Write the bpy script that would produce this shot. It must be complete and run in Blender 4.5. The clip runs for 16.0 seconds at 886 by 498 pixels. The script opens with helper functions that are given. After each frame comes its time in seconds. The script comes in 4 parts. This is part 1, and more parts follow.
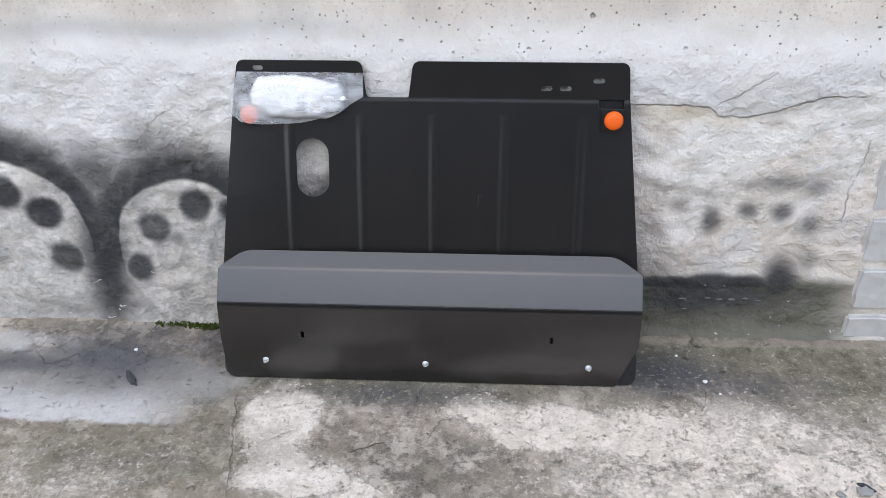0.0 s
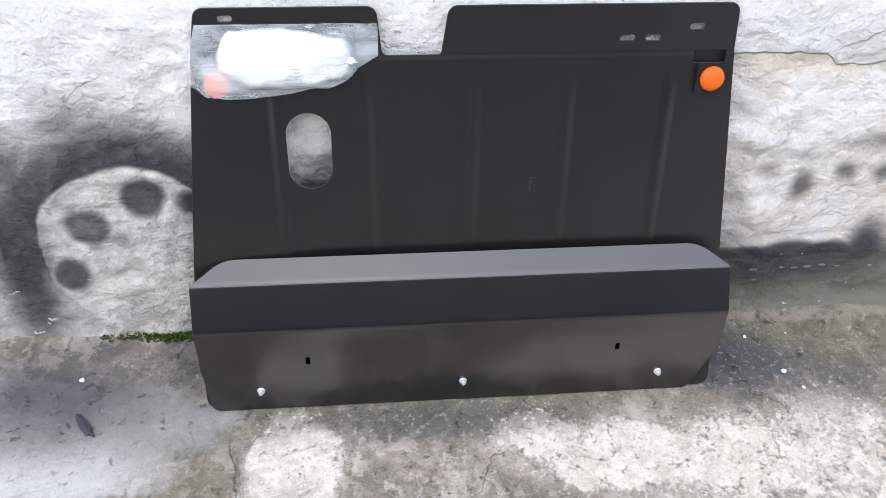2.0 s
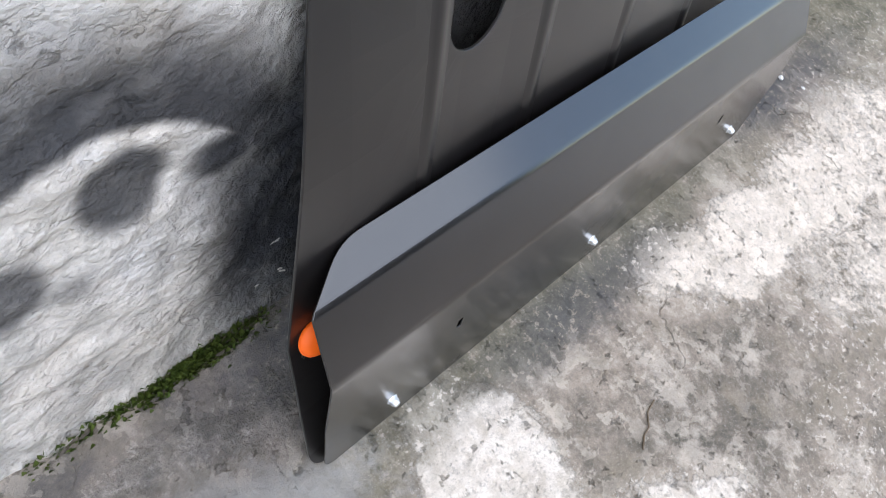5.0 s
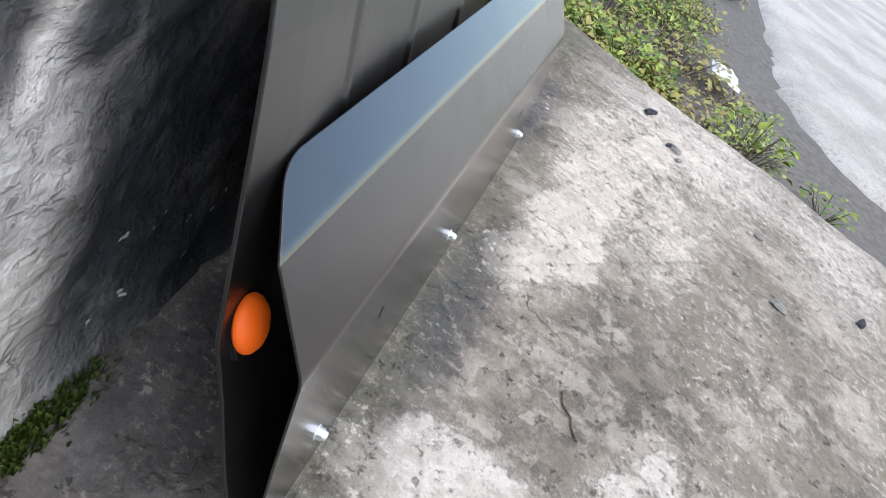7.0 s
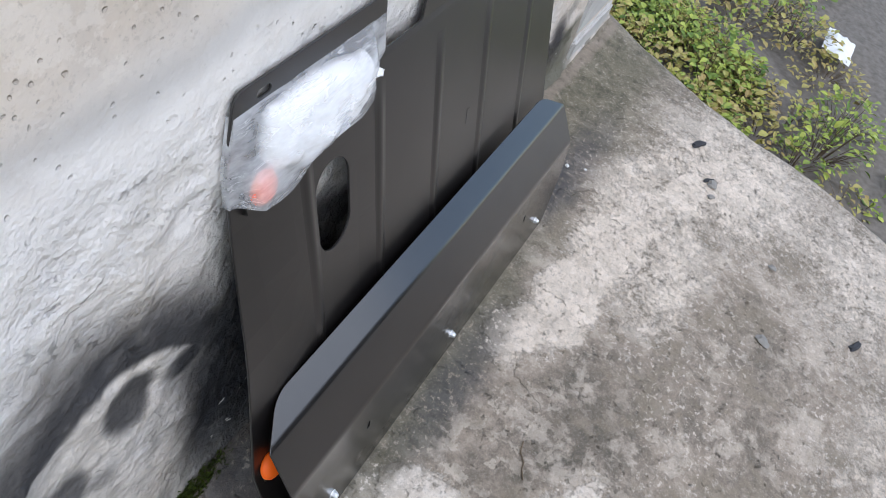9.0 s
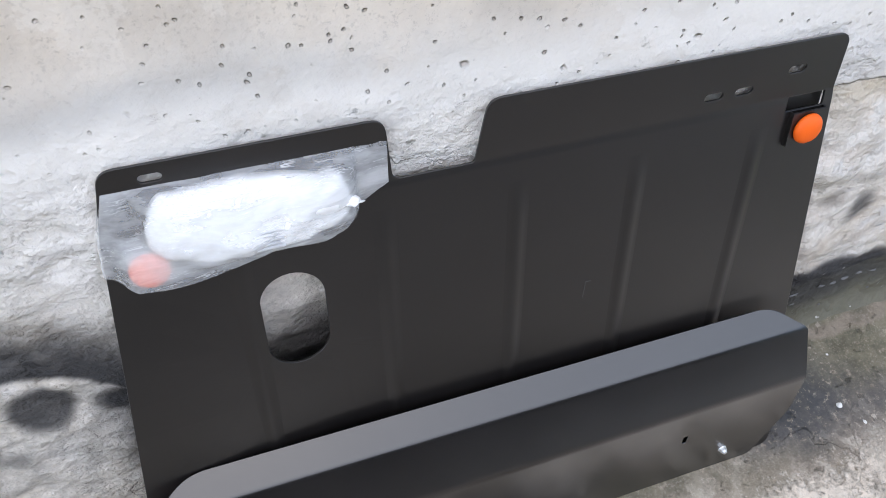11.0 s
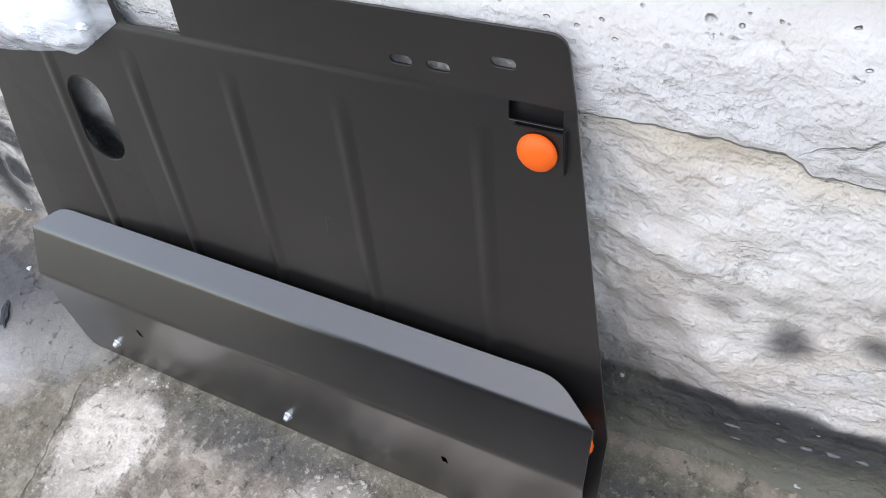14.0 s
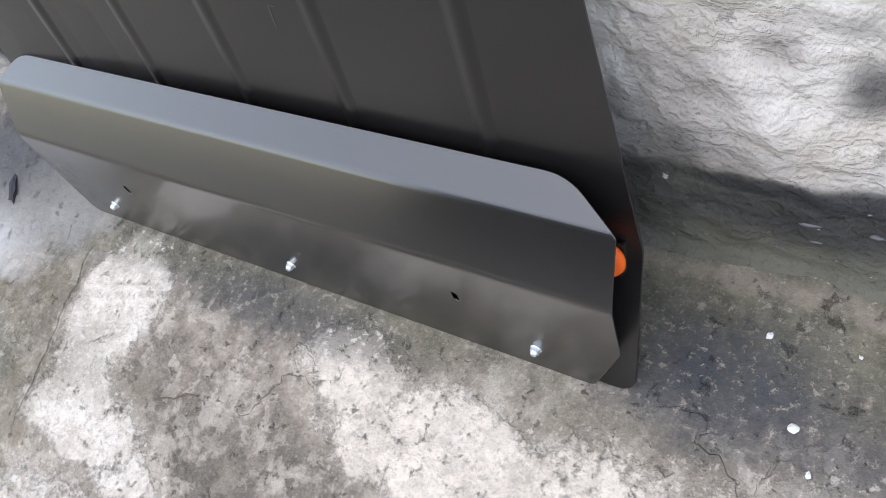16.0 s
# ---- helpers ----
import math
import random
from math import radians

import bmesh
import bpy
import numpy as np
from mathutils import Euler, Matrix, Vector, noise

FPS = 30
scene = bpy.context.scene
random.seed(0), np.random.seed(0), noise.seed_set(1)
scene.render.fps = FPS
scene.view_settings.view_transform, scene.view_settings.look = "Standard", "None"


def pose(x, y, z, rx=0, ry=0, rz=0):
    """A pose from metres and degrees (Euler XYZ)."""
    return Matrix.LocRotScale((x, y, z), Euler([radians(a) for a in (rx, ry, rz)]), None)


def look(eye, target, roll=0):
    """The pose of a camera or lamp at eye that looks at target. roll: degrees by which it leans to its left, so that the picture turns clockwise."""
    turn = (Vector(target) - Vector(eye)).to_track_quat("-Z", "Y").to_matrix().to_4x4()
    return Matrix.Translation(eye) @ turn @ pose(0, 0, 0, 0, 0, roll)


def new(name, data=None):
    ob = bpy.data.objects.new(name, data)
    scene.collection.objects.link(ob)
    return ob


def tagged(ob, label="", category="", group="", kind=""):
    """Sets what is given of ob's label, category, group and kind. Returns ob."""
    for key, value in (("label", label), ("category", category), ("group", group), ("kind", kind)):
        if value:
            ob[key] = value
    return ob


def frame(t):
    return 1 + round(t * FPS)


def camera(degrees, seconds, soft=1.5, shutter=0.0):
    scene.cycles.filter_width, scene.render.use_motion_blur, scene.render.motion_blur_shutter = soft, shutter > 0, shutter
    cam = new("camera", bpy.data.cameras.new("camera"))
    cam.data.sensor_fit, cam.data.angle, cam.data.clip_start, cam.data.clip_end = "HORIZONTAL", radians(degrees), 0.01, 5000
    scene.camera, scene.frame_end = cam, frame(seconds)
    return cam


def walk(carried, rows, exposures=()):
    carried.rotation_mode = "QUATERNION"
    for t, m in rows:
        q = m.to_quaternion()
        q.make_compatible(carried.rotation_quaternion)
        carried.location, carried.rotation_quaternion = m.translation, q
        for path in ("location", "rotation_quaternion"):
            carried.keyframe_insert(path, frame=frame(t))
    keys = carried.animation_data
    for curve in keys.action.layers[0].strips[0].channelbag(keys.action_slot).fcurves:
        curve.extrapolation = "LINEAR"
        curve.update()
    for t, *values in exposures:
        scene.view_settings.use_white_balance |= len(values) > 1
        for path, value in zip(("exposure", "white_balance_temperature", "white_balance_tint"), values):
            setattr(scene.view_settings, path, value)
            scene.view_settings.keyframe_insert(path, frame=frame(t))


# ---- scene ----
cam = camera(57.0, 16.0, 0.8)
PATH = [
    (0, (0.11, -1.3, 1.11), (0.016, 0.409, 0.076), -0.5),
    (0.5, (0.015, -1.1, 1.076), (-0.06, 0.507, -0.112), -0.0),
    (1, (-0.051, -1.025, 1.154), (-0.017, 0.562, -0.063), 2.4),
    (1.5, (-0.079, -0.956, 1.181), (0.022, 0.576, -0.101), 2.9),
    (2, (-0.14, -0.809, 1.142), (0.029, 0.621, -0.246), 2.6),
    (2.5, (-0.205, -0.687, 1.129), (0.005, 0.647, -0.346), 3.6),
    (3, (-0.348, -0.575, 1.066), (0.062, 0.676, -0.439), 7.2),
    (3.5, (-0.525, -0.451, 1.023), (0.209, 0.572, -0.531), 15.3),
    (4, (-0.598, -0.318, 0.971), (0.249, 0.515, -0.637), 18.2),
    (4.5, (-0.635, -0.176, 0.905), (0.309, 0.397, -0.763), 24.4),
    (4.7, (-0.645, -0.133, 0.858), (0.343, 0.339, -0.816), 28.3),
    (6.8, (-0.747, 0.004, 0.482), (0.91, -0.003, -0.637), 34.0),
    (7, (-0.744, 0.002, 0.493), (0.948, 0.007, -0.573), 33.2),
    (7.5, (-0.739, 0.003, 0.499), (0.977, 0.026, -0.527), 32.6),
    (8, (-0.74, -0.015, 0.672), (0.768, 0.036, -0.64), 32.8),
    (8.5, (-0.806, -0.045, 0.944), (0.591, 0.097, -0.48), 28.5),
    (9, (-0.802, -0.096, 1.065), (0.544, 0.189, -0.387), 23.8),
    (9.2, (-0.769, -0.149, 1.098), (0.527, 0.264, -0.368), 21.4),
    (11.3, (-0.173, -0.354, 1.115), (0.221, 0.848, -0.434), 4.8),
    (11.5, (-0.088, -0.392, 1.127), (0.223, 0.856, -0.404), 3.5),
    (12, (0.082, -0.376, 1.114), (0.296, 0.872, -0.434), 2.6),
    (12.5, (0.234, -0.303, 1.096), (0.3, 0.964, -0.45), 4.4),
    (13, (0.349, -0.26, 1.078), (0.147, 0.963, -0.492), 1.6),
    (13.5, (0.506, -0.245, 1.079), (-0.126, 0.823, -0.489), -9.0),
    (14, (0.591, -0.226, 1.019), (-0.236, 0.673, -0.565), -19.8),
    (14.5, (0.656, -0.193, 0.849), (-0.289, 0.447, -0.793), -34.4),
    (15, (0.673, -0.173, 0.752), (-0.308, 0.325, -0.918), -44.3),
    (15.5, (0.655, -0.15, 0.747), (-0.337, 0.308, -0.928), -46.7),
    (16, (0.63, -0.172, 0.806), (-0.343, 0.378, -0.853), -39.3),
]
EXPOSURES = [(0, 0.74), (1, 1.02), (2, 1.12), (3.5, 1.24), (4.7, 1.2), (7, 1.0), (8, 1.05), (8.5, 0.95), (9.2, 0.58), (11.3, 0.8), (13, 0.88), (14.5, 1.04), (16, 1.05)]
walk(cam, [(t, look(eye, target, roll)) for t, eye, target, roll in PATH], EXPOSURES)

# ---- world and sun ----
world = bpy.data.worlds.new("sky")
scene.world = world
world.use_nodes = True
wn = world.node_tree.nodes
sky = wn.new("ShaderNodeTexSky")
sky.sky_type = "NISHITA"
sky.sun_disc = False
sky.sun_elevation = radians(55)
sky.sun_rotation = radians(185)
sky.air_density, sky.dust_density = 1.2, 0.6
wn["Background"].inputs["Strength"].default_value = 0.15
world.node_tree.links.new(sky.outputs[0], wn["Background"].inputs["Color"])

sun_data = bpy.data.lights.new("sun", "SUN")
sun_data.energy, sun_data.angle, sun_data.color = 1.52, radians(106), (1.0, 0.945, 0.885)
sun = new("sun", sun_data)
sun.matrix_world = look((-0.6, -1.65, 2.4), (0, 0, 0))


# ---- node helpers ----
class Mat:
    """A principled material with short calls for its nodes."""

    def __init__(self, name, rough=0.6, metal=0.0, spec=0.5):
        self.m = bpy.data.materials.new(name)
        self.m.use_nodes = True
        self.t = self.m.node_tree
        self.b = self.t.nodes["Principled BSDF"]
        self.b.inputs["Roughness"].default_value = rough
        self.b.inputs["Metallic"].default_value = metal
        self.b.inputs["Specular IOR Level"].default_value = spec
        self.pos = self.n("ShaderNodeTexCoord").outputs["Object"]

    def n(self, kind, **kw):
        node = self.t.nodes.new(kind)
        for k, v in kw.items():
            if k == "operation":
                node.operation = v
            elif k == "blend":
                node.blend_type = v
            elif k == "data":
                node.data_type = v
            elif k == "feature":
                node.feature = v
        return node

    def put(self, socket, value):
        if isinstance(value, bpy.types.NodeSocket):
            self.t.links.new(value, socket)
        else:
            socket.default_value = value

    def noise(self, scale, detail=5, rough=0.55, vec=None, dist=0.0):
        k = self.n("ShaderNodeTexNoise")
        self.put(k.inputs["Vector"], vec if vec is not None else self.pos)
        k.inputs["Scale"].default_value = scale
        k.inputs["Detail"].default_value = detail
        k.inputs["Roughness"].default_value = rough
        k.inputs["Distortion"].default_value = dist
        return k.outputs["Fac"]

    def voronoi(self, scale, feature="F1", vec=None):
        k = self.n("ShaderNodeTexVoronoi", feature=feature)
        self.put(k.inputs["Vector"], vec if vec is not None else self.pos)
        k.inputs["Scale"].default_value = scale
        return k.outputs["Distance"]

    def math(self, op, a, b=0.0):
        k = self.n("ShaderNodeMath", operation=op)
        self.put(k.inputs[0], a)
        self.put(k.inputs[1], b)
        return k.outputs[0]

    def vmath(self, op, a, b):
        k = self.n("ShaderNodeVectorMath", operation=op)
        self.put(k.inputs[0], a)
        self.put(k.inputs[1], b)
        return k.outputs["Value"] if op in ("LENGTH", "DISTANCE") else k.outputs[0]

    def ramp(self, v, lo, hi, a=0.0, b=1.0):
        k = self.n("ShaderNodeMapRange")
        k.interpolation_type = "SMOOTHSTEP"
        self.put(k.inputs["Value"], v)
        for i, x in (("From Min", lo), ("From Max", hi), ("To Min", a), ("To Max", b)):
            self.put(k.inputs[i], x)
        return k.outputs[0]

    def mix(self, f, a, b, blend="MIX"):
        k = self.n("ShaderNodeMix", data="RGBA", blend=blend)
        self.put(k.inputs[0], f)
        for s, v in ((k.inputs[6], a), (k.inputs[7], b)):
            self.put(s, v if isinstance(v, bpy.types.NodeSocket) else (*v, 1.0))
        return k.outputs[2]

    def stretch(self, v, s):
        return self.vmath("MULTIPLY", v, s)

    def warp(self, amount, scale, detail=3):
        """The position, shaken by noise."""
        k = self.n("ShaderNodeTexNoise")
        self.put(k.inputs["Vector"], self.pos)
        k.inputs["Scale"].default_value = scale
        k.inputs["Detail"].default_value = detail
        d = self.vmath("SUBTRACT", k.outputs["Color"], (0.5, 0.5, 0.5))
        return self.vmath("ADD", self.pos, self.stretch(d, (amount, amount, amount)))

    def blob(self, p, c, r, soft=0.5):
        """1 inside the ellipse at c with radii r, 0 outside; soft is the share of the radius over which it fades."""
        d = self.vmath("SUBTRACT", p, c)
        d = self.vmath("MULTIPLY", d, tuple(1 / x if x else 0.0 for x in r))
        return self.ramp(self.vmath("LENGTH", d, (0, 0, 0)), 1 + soft, 1 - soft)

    def most(self, *vs):
        out = vs[0]
        for v in vs[1:]:
            out = self.math("MAXIMUM", out, v)
        return out

    def times(self, a, b):
        return self.math("MULTIPLY", a, b)

    def colour(self, c):
        self.put(self.b.inputs["Base Color"], c if isinstance(c, bpy.types.NodeSocket) else (*c, 1.0))

    def bump(self, h, strength=0.5, dist=0.004):
        k = self.n("ShaderNodeBump")
        self.put(k.inputs["Height"], h)
        k.inputs["Strength"].default_value = strength
        k.inputs["Distance"].default_value = dist
        self.t.links.new(k.outputs[0], self.b.inputs["Normal"])


# ---- materials ----
# where the wall's smooth upper coat breaks off, as (x, z)
SEAM = ((0.38, 0.531), (0.49, 0.530), (0.545, 0.525), (0.566, 0.508), (0.63, 0.506), (0.71, 0.532), (0.76, 0.548), (0.86, 0.552))


def wall_material():
    m = Mat("old_cement_wall", 0.85, 0, 0.25)
    p = m.warp(0.022, 9, 2)
    pb = m.warp(0.07, 4, 6)
    big, mid, fine = m.noise(3.1, 6), m.noise(17, 7, 0.65), m.noise(140, 4)
    lay = m.noise(34, 6, 0.6, vec=m.stretch(m.warp(0.05, 12), (0.85, 0.85, 1)))
    sep = m.n("ShaderNodeSeparateXYZ")
    m.put(sep.inputs[0], pb)
    x, z = sep.outputs[0], sep.outputs[2]
    # torn coats of plaster: thin layers with soft, broken edges
    torn = m.noise(26, 6, 0.62, vec=m.stretch(m.warp(0.03, 18, 4), (0.75, 1, 1.25)))
    torn = m.times(m.ramp(torn, 0.47, 0.53), m.times(m.ramp(m.noise(6, 3), 0.42, 0.58, 0.1, 1.0), m.ramp(z, 0.60, 0.54)))
    sharp = m.n("ShaderNodeSeparateXYZ")
    m.put(sharp.inputs[0], m.warp(0.02, 12, 6))
    sx, sz = sharp.outputs[0], sharp.outputs[2]
    # lower plaster: chalky grey-white with pinkish and blue-white coats
    low = m.mix(m.ramp(lay, 0.34, 0.56), (0.60, 0.59, 0.575), (0.82, 0.81, 0.80))
    low = m.mix(m.ramp(big, 0.45, 0.62, 0, 0.75), low, (0.70, 0.665, 0.62))
    low = m.mix(m.ramp(m.noise(5.5, 6), 0.50, 0.64, 0, 0.8), low, (0.70, 0.72, 0.76))
    low = m.mix(m.ramp(m.noise(60, 6, 0.7), 0.58, 0.70, 0, 0.2), low, (0.25, 0.245, 0.24))
    chips = m.times(m.ramp(m.noise(46, 8, 0.72, vec=m.stretch(m.warp(0.03, 20), (0.8, 0.8, 1.1))), 0.60, 0.70), m.ramp(m.noise(6, 4), 0.46, 0.60))
    low = m.mix(m.times(chips, 0.15), low, (0.25, 0.245, 0.24))
    low = m.mix(m.ramp(m.noise(95, 7, 0.78), 0.55, 0.62, 0, 0.75), low, (0.86, 0.86, 0.86))
    low = m.mix(m.ramp(m.noise(64, 8, 0.78), 0.46, 0.38, 0, 0.22), low, (0.34, 0.33, 0.32))
    warm = m.times(m.ramp(x, 0.30, 0.45), m.ramp(m.noise(7, 5, 0.6), 0.40, 0.58, 0.1, 0.75))
    low = m.mix(warm, low, m.mix(lay, (0.64, 0.575, 0.52), (0.84, 0.79, 0.745)))
    # cast concrete above, beige
    high = m.mix(m.ramp(big, 0.35, 0.65), (0.70, 0.645, 0.585), (0.81, 0.76, 0.70))
    high = m.mix(m.ramp(m.noise(8, 7, 0.65, vec=m.stretch(m.pos, (1, 1, 0.5))), 0.45, 0.68, 0, 0.55), high, (0.52, 0.50, 0.475))
    high = m.mix(m.ramp(m.noise(170, 5, 0.75), 0.46, 0.36, 0, 0.55), high, (0.46, 0.42, 0.38))
    pits = m.ramp(m.voronoi(24, vec=m.warp(0.014, 45, 3)), 0.14, 0.06)
    pits = m.times(pits, m.ramp(m.noise(17, 2), 0.52, 0.60))
    small = m.ramp(m.voronoi(70, vec=m.warp(0.008, 70, 3)), 0.17, 0.08)
    small = m.times(small, m.ramp(m.noise(23, 3), 0.42, 0.50))
    pits = m.times(m.most(pits, small), m.ramp(x, -0.45, 0.0, 0.35, 1.0))
    c = m.mix(m.ramp(z, 0.60, 0.69), low, high)
    # white limewash along the joint
    band = m.times(m.ramp(z, 0.46, 0.60), m.ramp(z, 0.74, 0.64))
    c = m.mix(m.times(band, m.ramp(mid, 0.3, 0.55, 0.5, 0.95)), c, (0.80, 0.81, 0.82))
    # thin coats of whitewash and bare patches with crisp, flaking edges
    coat = m.noise(7.5, 9, 0.62, vec=m.stretch(m.warp(0.04, 14, 5), (0.8, 1, 1.2)))
    wash = m.times(m.ramp(coat, 0.485, 0.525), m.times(m.ramp(z, 0.36, 0.46), m.ramp(z, 0.70, 0.66)))
    c = m.mix(m.times(wash, 0.8), c, m.mix(fine, (0.78, 0.79, 0.80), (0.88, 0.885, 0.89)))
    swipe = m.most(m.blob(pb, (-0.68, 0.19, 0.42), (0.10, 0, 0.06), 0.6), m.blob(pb, (-0.62, 0.19, 0.54), (0.28, 0, 0.07), 0.7), m.blob(pb, (-0.95, 0.19, 0.50), (0.15, 0, 0.06), 0.7))
    c = m.mix(m.times(swipe, m.ramp(mid, 0.35, 0.6, 0.35, 0.9)), c, m.mix(lay, (0.74, 0.755, 0.785), (0.87, 0.885, 0.91)))
    bare = m.times(m.ramp(coat, 0.455, 0.42), m.times(m.times(m.ramp(z, 0.26, 0.36), m.ramp(z, 0.60, 0.55)), m.ramp(x, -0.4, -0.1, 0.45, 1.0)))
    c = m.mix(m.times(bare, 0.45), c, m.mix(lay, (0.56, 0.545, 0.51), (0.70, 0.68, 0.63)))
    flaky = m.times(m.ramp(m.noise(13, 9, 0.68), 0.545, 0.575), m.times(m.ramp(z, 0.66, 0.70), m.ramp(x, 0.0, -0.25)))
    c = m.mix(m.times(flaky, 0.35), c, (0.86, 0.84, 0.81))
    edge = m.times(m.times(m.ramp(z, 0.63, 0.665), m.ramp(z, 0.70, 0.67)), m.ramp(x, 0.0, -0.3))
    c = m.mix(m.times(edge, 0.3), c, (0.30, 0.32, 0.35))
    c = m.mix(m.times(pits, m.ramp(z, 0.60, 0.66, 0.08, 0.75)), c, (0.28, 0.25, 0.22))
    # damp, green-grey foot right of the plate
    foot = m.times(m.ramp(sz, 0.165, 0.135), m.times(m.ramp(sx, 0.30, 0.40), m.ramp(sx, 0.98, 0.84)))
    c = m.mix(m.times(foot, 0.92), c, m.mix(m.ramp(mid, 0.3, 0.7), (0.10, 0.105, 0.078), (0.19, 0.192, 0.145)))
    # darker in patches towards the floor, along the whole wall
    low_dark = m.times(m.ramp(z, 0.10, 0.0), m.ramp(mid, 0.4, 0.6, 0.15, 0.8))
    c = m.mix(low_dark, c, (0.15, 0.15, 0.13))
    # grey dust in the rough plaster low down beside the plate
    dusty = m.times(m.ramp(z, 0.40, 0.30), m.times(m.ramp(x, -0.30, -0.44), m.ramp(m.noise(21, 7, 0.65), 0.38, 0.60, 0.85, 0.25)))
    c = m.mix(dusty, c, m.mix(lay, (0.33, 0.33, 0.33), (0.52, 0.515, 0.50)))
    # black spray paint, and dark patches behind and close beside the plate
    flat = m.stretch(p, (1, 0, 1))

    def dot(cx, cz, r, soft=0.55, k=1.0, rz=None):
        return m.times(m.blob(flat, (cx, 0, cz), (r, 0, rz or r), soft), k)

    def ring(cx, cz, rx, rz, inner, outer):
        d = m.vmath("MULTIPLY", m.vmath("SUBTRACT", flat, (cx, 0, cz)), (1 / rx, 0, 1 / rz))
        d = m.vmath("LENGTH", d, (0, 0, 0))
        return m.times(m.ramp(d, 0.96, inner), m.ramp(d, outer, inner + 0.12))

    upper = m.ramp(sz, 0.03, 0.20, 0.25, 1.0)
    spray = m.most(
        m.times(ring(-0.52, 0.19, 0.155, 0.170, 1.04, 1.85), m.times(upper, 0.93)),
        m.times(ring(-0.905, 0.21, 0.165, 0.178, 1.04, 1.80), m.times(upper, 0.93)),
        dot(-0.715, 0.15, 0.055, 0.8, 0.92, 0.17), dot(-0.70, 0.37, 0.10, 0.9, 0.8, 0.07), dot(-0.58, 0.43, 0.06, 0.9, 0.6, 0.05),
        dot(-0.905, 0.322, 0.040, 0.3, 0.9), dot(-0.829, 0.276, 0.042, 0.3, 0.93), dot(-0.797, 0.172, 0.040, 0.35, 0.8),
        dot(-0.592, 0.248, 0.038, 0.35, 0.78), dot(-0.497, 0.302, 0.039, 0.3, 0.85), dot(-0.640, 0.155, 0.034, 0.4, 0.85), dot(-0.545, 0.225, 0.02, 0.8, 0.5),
        # one more dot, then wide dark patches behind the plate and at its edge
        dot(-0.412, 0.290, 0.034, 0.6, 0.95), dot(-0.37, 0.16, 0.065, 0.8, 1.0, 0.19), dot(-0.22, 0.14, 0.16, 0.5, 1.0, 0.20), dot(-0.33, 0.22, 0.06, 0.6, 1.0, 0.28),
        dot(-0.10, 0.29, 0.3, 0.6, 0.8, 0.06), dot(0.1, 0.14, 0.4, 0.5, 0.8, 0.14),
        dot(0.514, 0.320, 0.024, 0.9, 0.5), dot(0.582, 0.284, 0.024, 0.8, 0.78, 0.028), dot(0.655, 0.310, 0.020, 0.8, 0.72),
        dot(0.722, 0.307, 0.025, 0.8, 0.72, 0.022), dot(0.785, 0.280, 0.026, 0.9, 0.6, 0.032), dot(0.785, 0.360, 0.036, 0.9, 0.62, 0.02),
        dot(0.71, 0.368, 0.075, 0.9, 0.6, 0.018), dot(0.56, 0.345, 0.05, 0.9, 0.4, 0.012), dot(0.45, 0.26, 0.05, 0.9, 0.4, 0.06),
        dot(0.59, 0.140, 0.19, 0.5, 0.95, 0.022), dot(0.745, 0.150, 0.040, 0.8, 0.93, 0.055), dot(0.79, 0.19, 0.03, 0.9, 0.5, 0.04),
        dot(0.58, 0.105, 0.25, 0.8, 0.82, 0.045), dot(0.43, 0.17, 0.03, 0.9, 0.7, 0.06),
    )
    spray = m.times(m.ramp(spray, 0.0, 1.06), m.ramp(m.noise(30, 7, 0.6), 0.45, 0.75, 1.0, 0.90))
    # darkest over the stretch behind the plate
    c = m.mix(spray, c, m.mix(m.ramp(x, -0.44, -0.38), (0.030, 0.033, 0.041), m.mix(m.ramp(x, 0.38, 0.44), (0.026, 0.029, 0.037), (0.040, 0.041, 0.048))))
    # white flakes in the dark foot
    flake = m.times(m.ramp(m.noise(42, 4, 0.5, vec=m.stretch(m.pos, (1, 1, 1.6))), 0.695, 0.72), m.ramp(sz, 0.2, 0.1))
    c = m.mix(flake, c, (0.55, 0.56, 0.56))
    # the ragged lower edge of the smooth coat right of the plate, and hair cracks
    wander = m.n("ShaderNodeSeparateXYZ")
    m.put(wander.inputs[0], m.warp(0.013, 60, 6))
    wx, wz = wander.outputs[0], wander.outputs[2]

    def polyline(u, points):
        """The height over u of a line through the points."""
        out = points[0][1]
        for (u0, v0), (u1, v1) in zip(points, points[1:]):
            k = m.n("ShaderNodeMapRange")
            m.put(k.inputs["Value"], u)
            for i, w in (("From Min", u0), ("From Max", u1), ("To Min", 0.0), ("To Max", v1 - v0)):
                k.inputs[i].default_value = w
            out = m.math("ADD", k.outputs[0], out)
        return out

    seam = m.math("SUBTRACT", wz, polyline(wx, SEAM))
    east = m.times(m.ramp(wx, 0.30, 0.40), m.ramp(wx, 0.86, 0.80))
    skin = m.times(m.ramp(seam, -0.001, 0.002), east)
    c = m.mix(m.times(m.times(skin, m.ramp(seam, 0.10, 0.03)), 0.75), c, m.mix(lay, (0.68, 0.695, 0.725), (0.80, 0.815, 0.845)))
    ochre = m.times(m.times(m.ramp(seam, 0.0, -0.004), m.ramp(seam, -0.05, -0.01)), m.blob(flat, (0.52, 0, 0.51), (0.10, 0, 0.08), 0.6))
    c = m.mix(m.times(ochre, 0.5), c, (0.74, 0.66, 0.52))
    width = m.ramp(m.noise(30, 3), 0.35, 0.65, 0.0004, 0.0016)
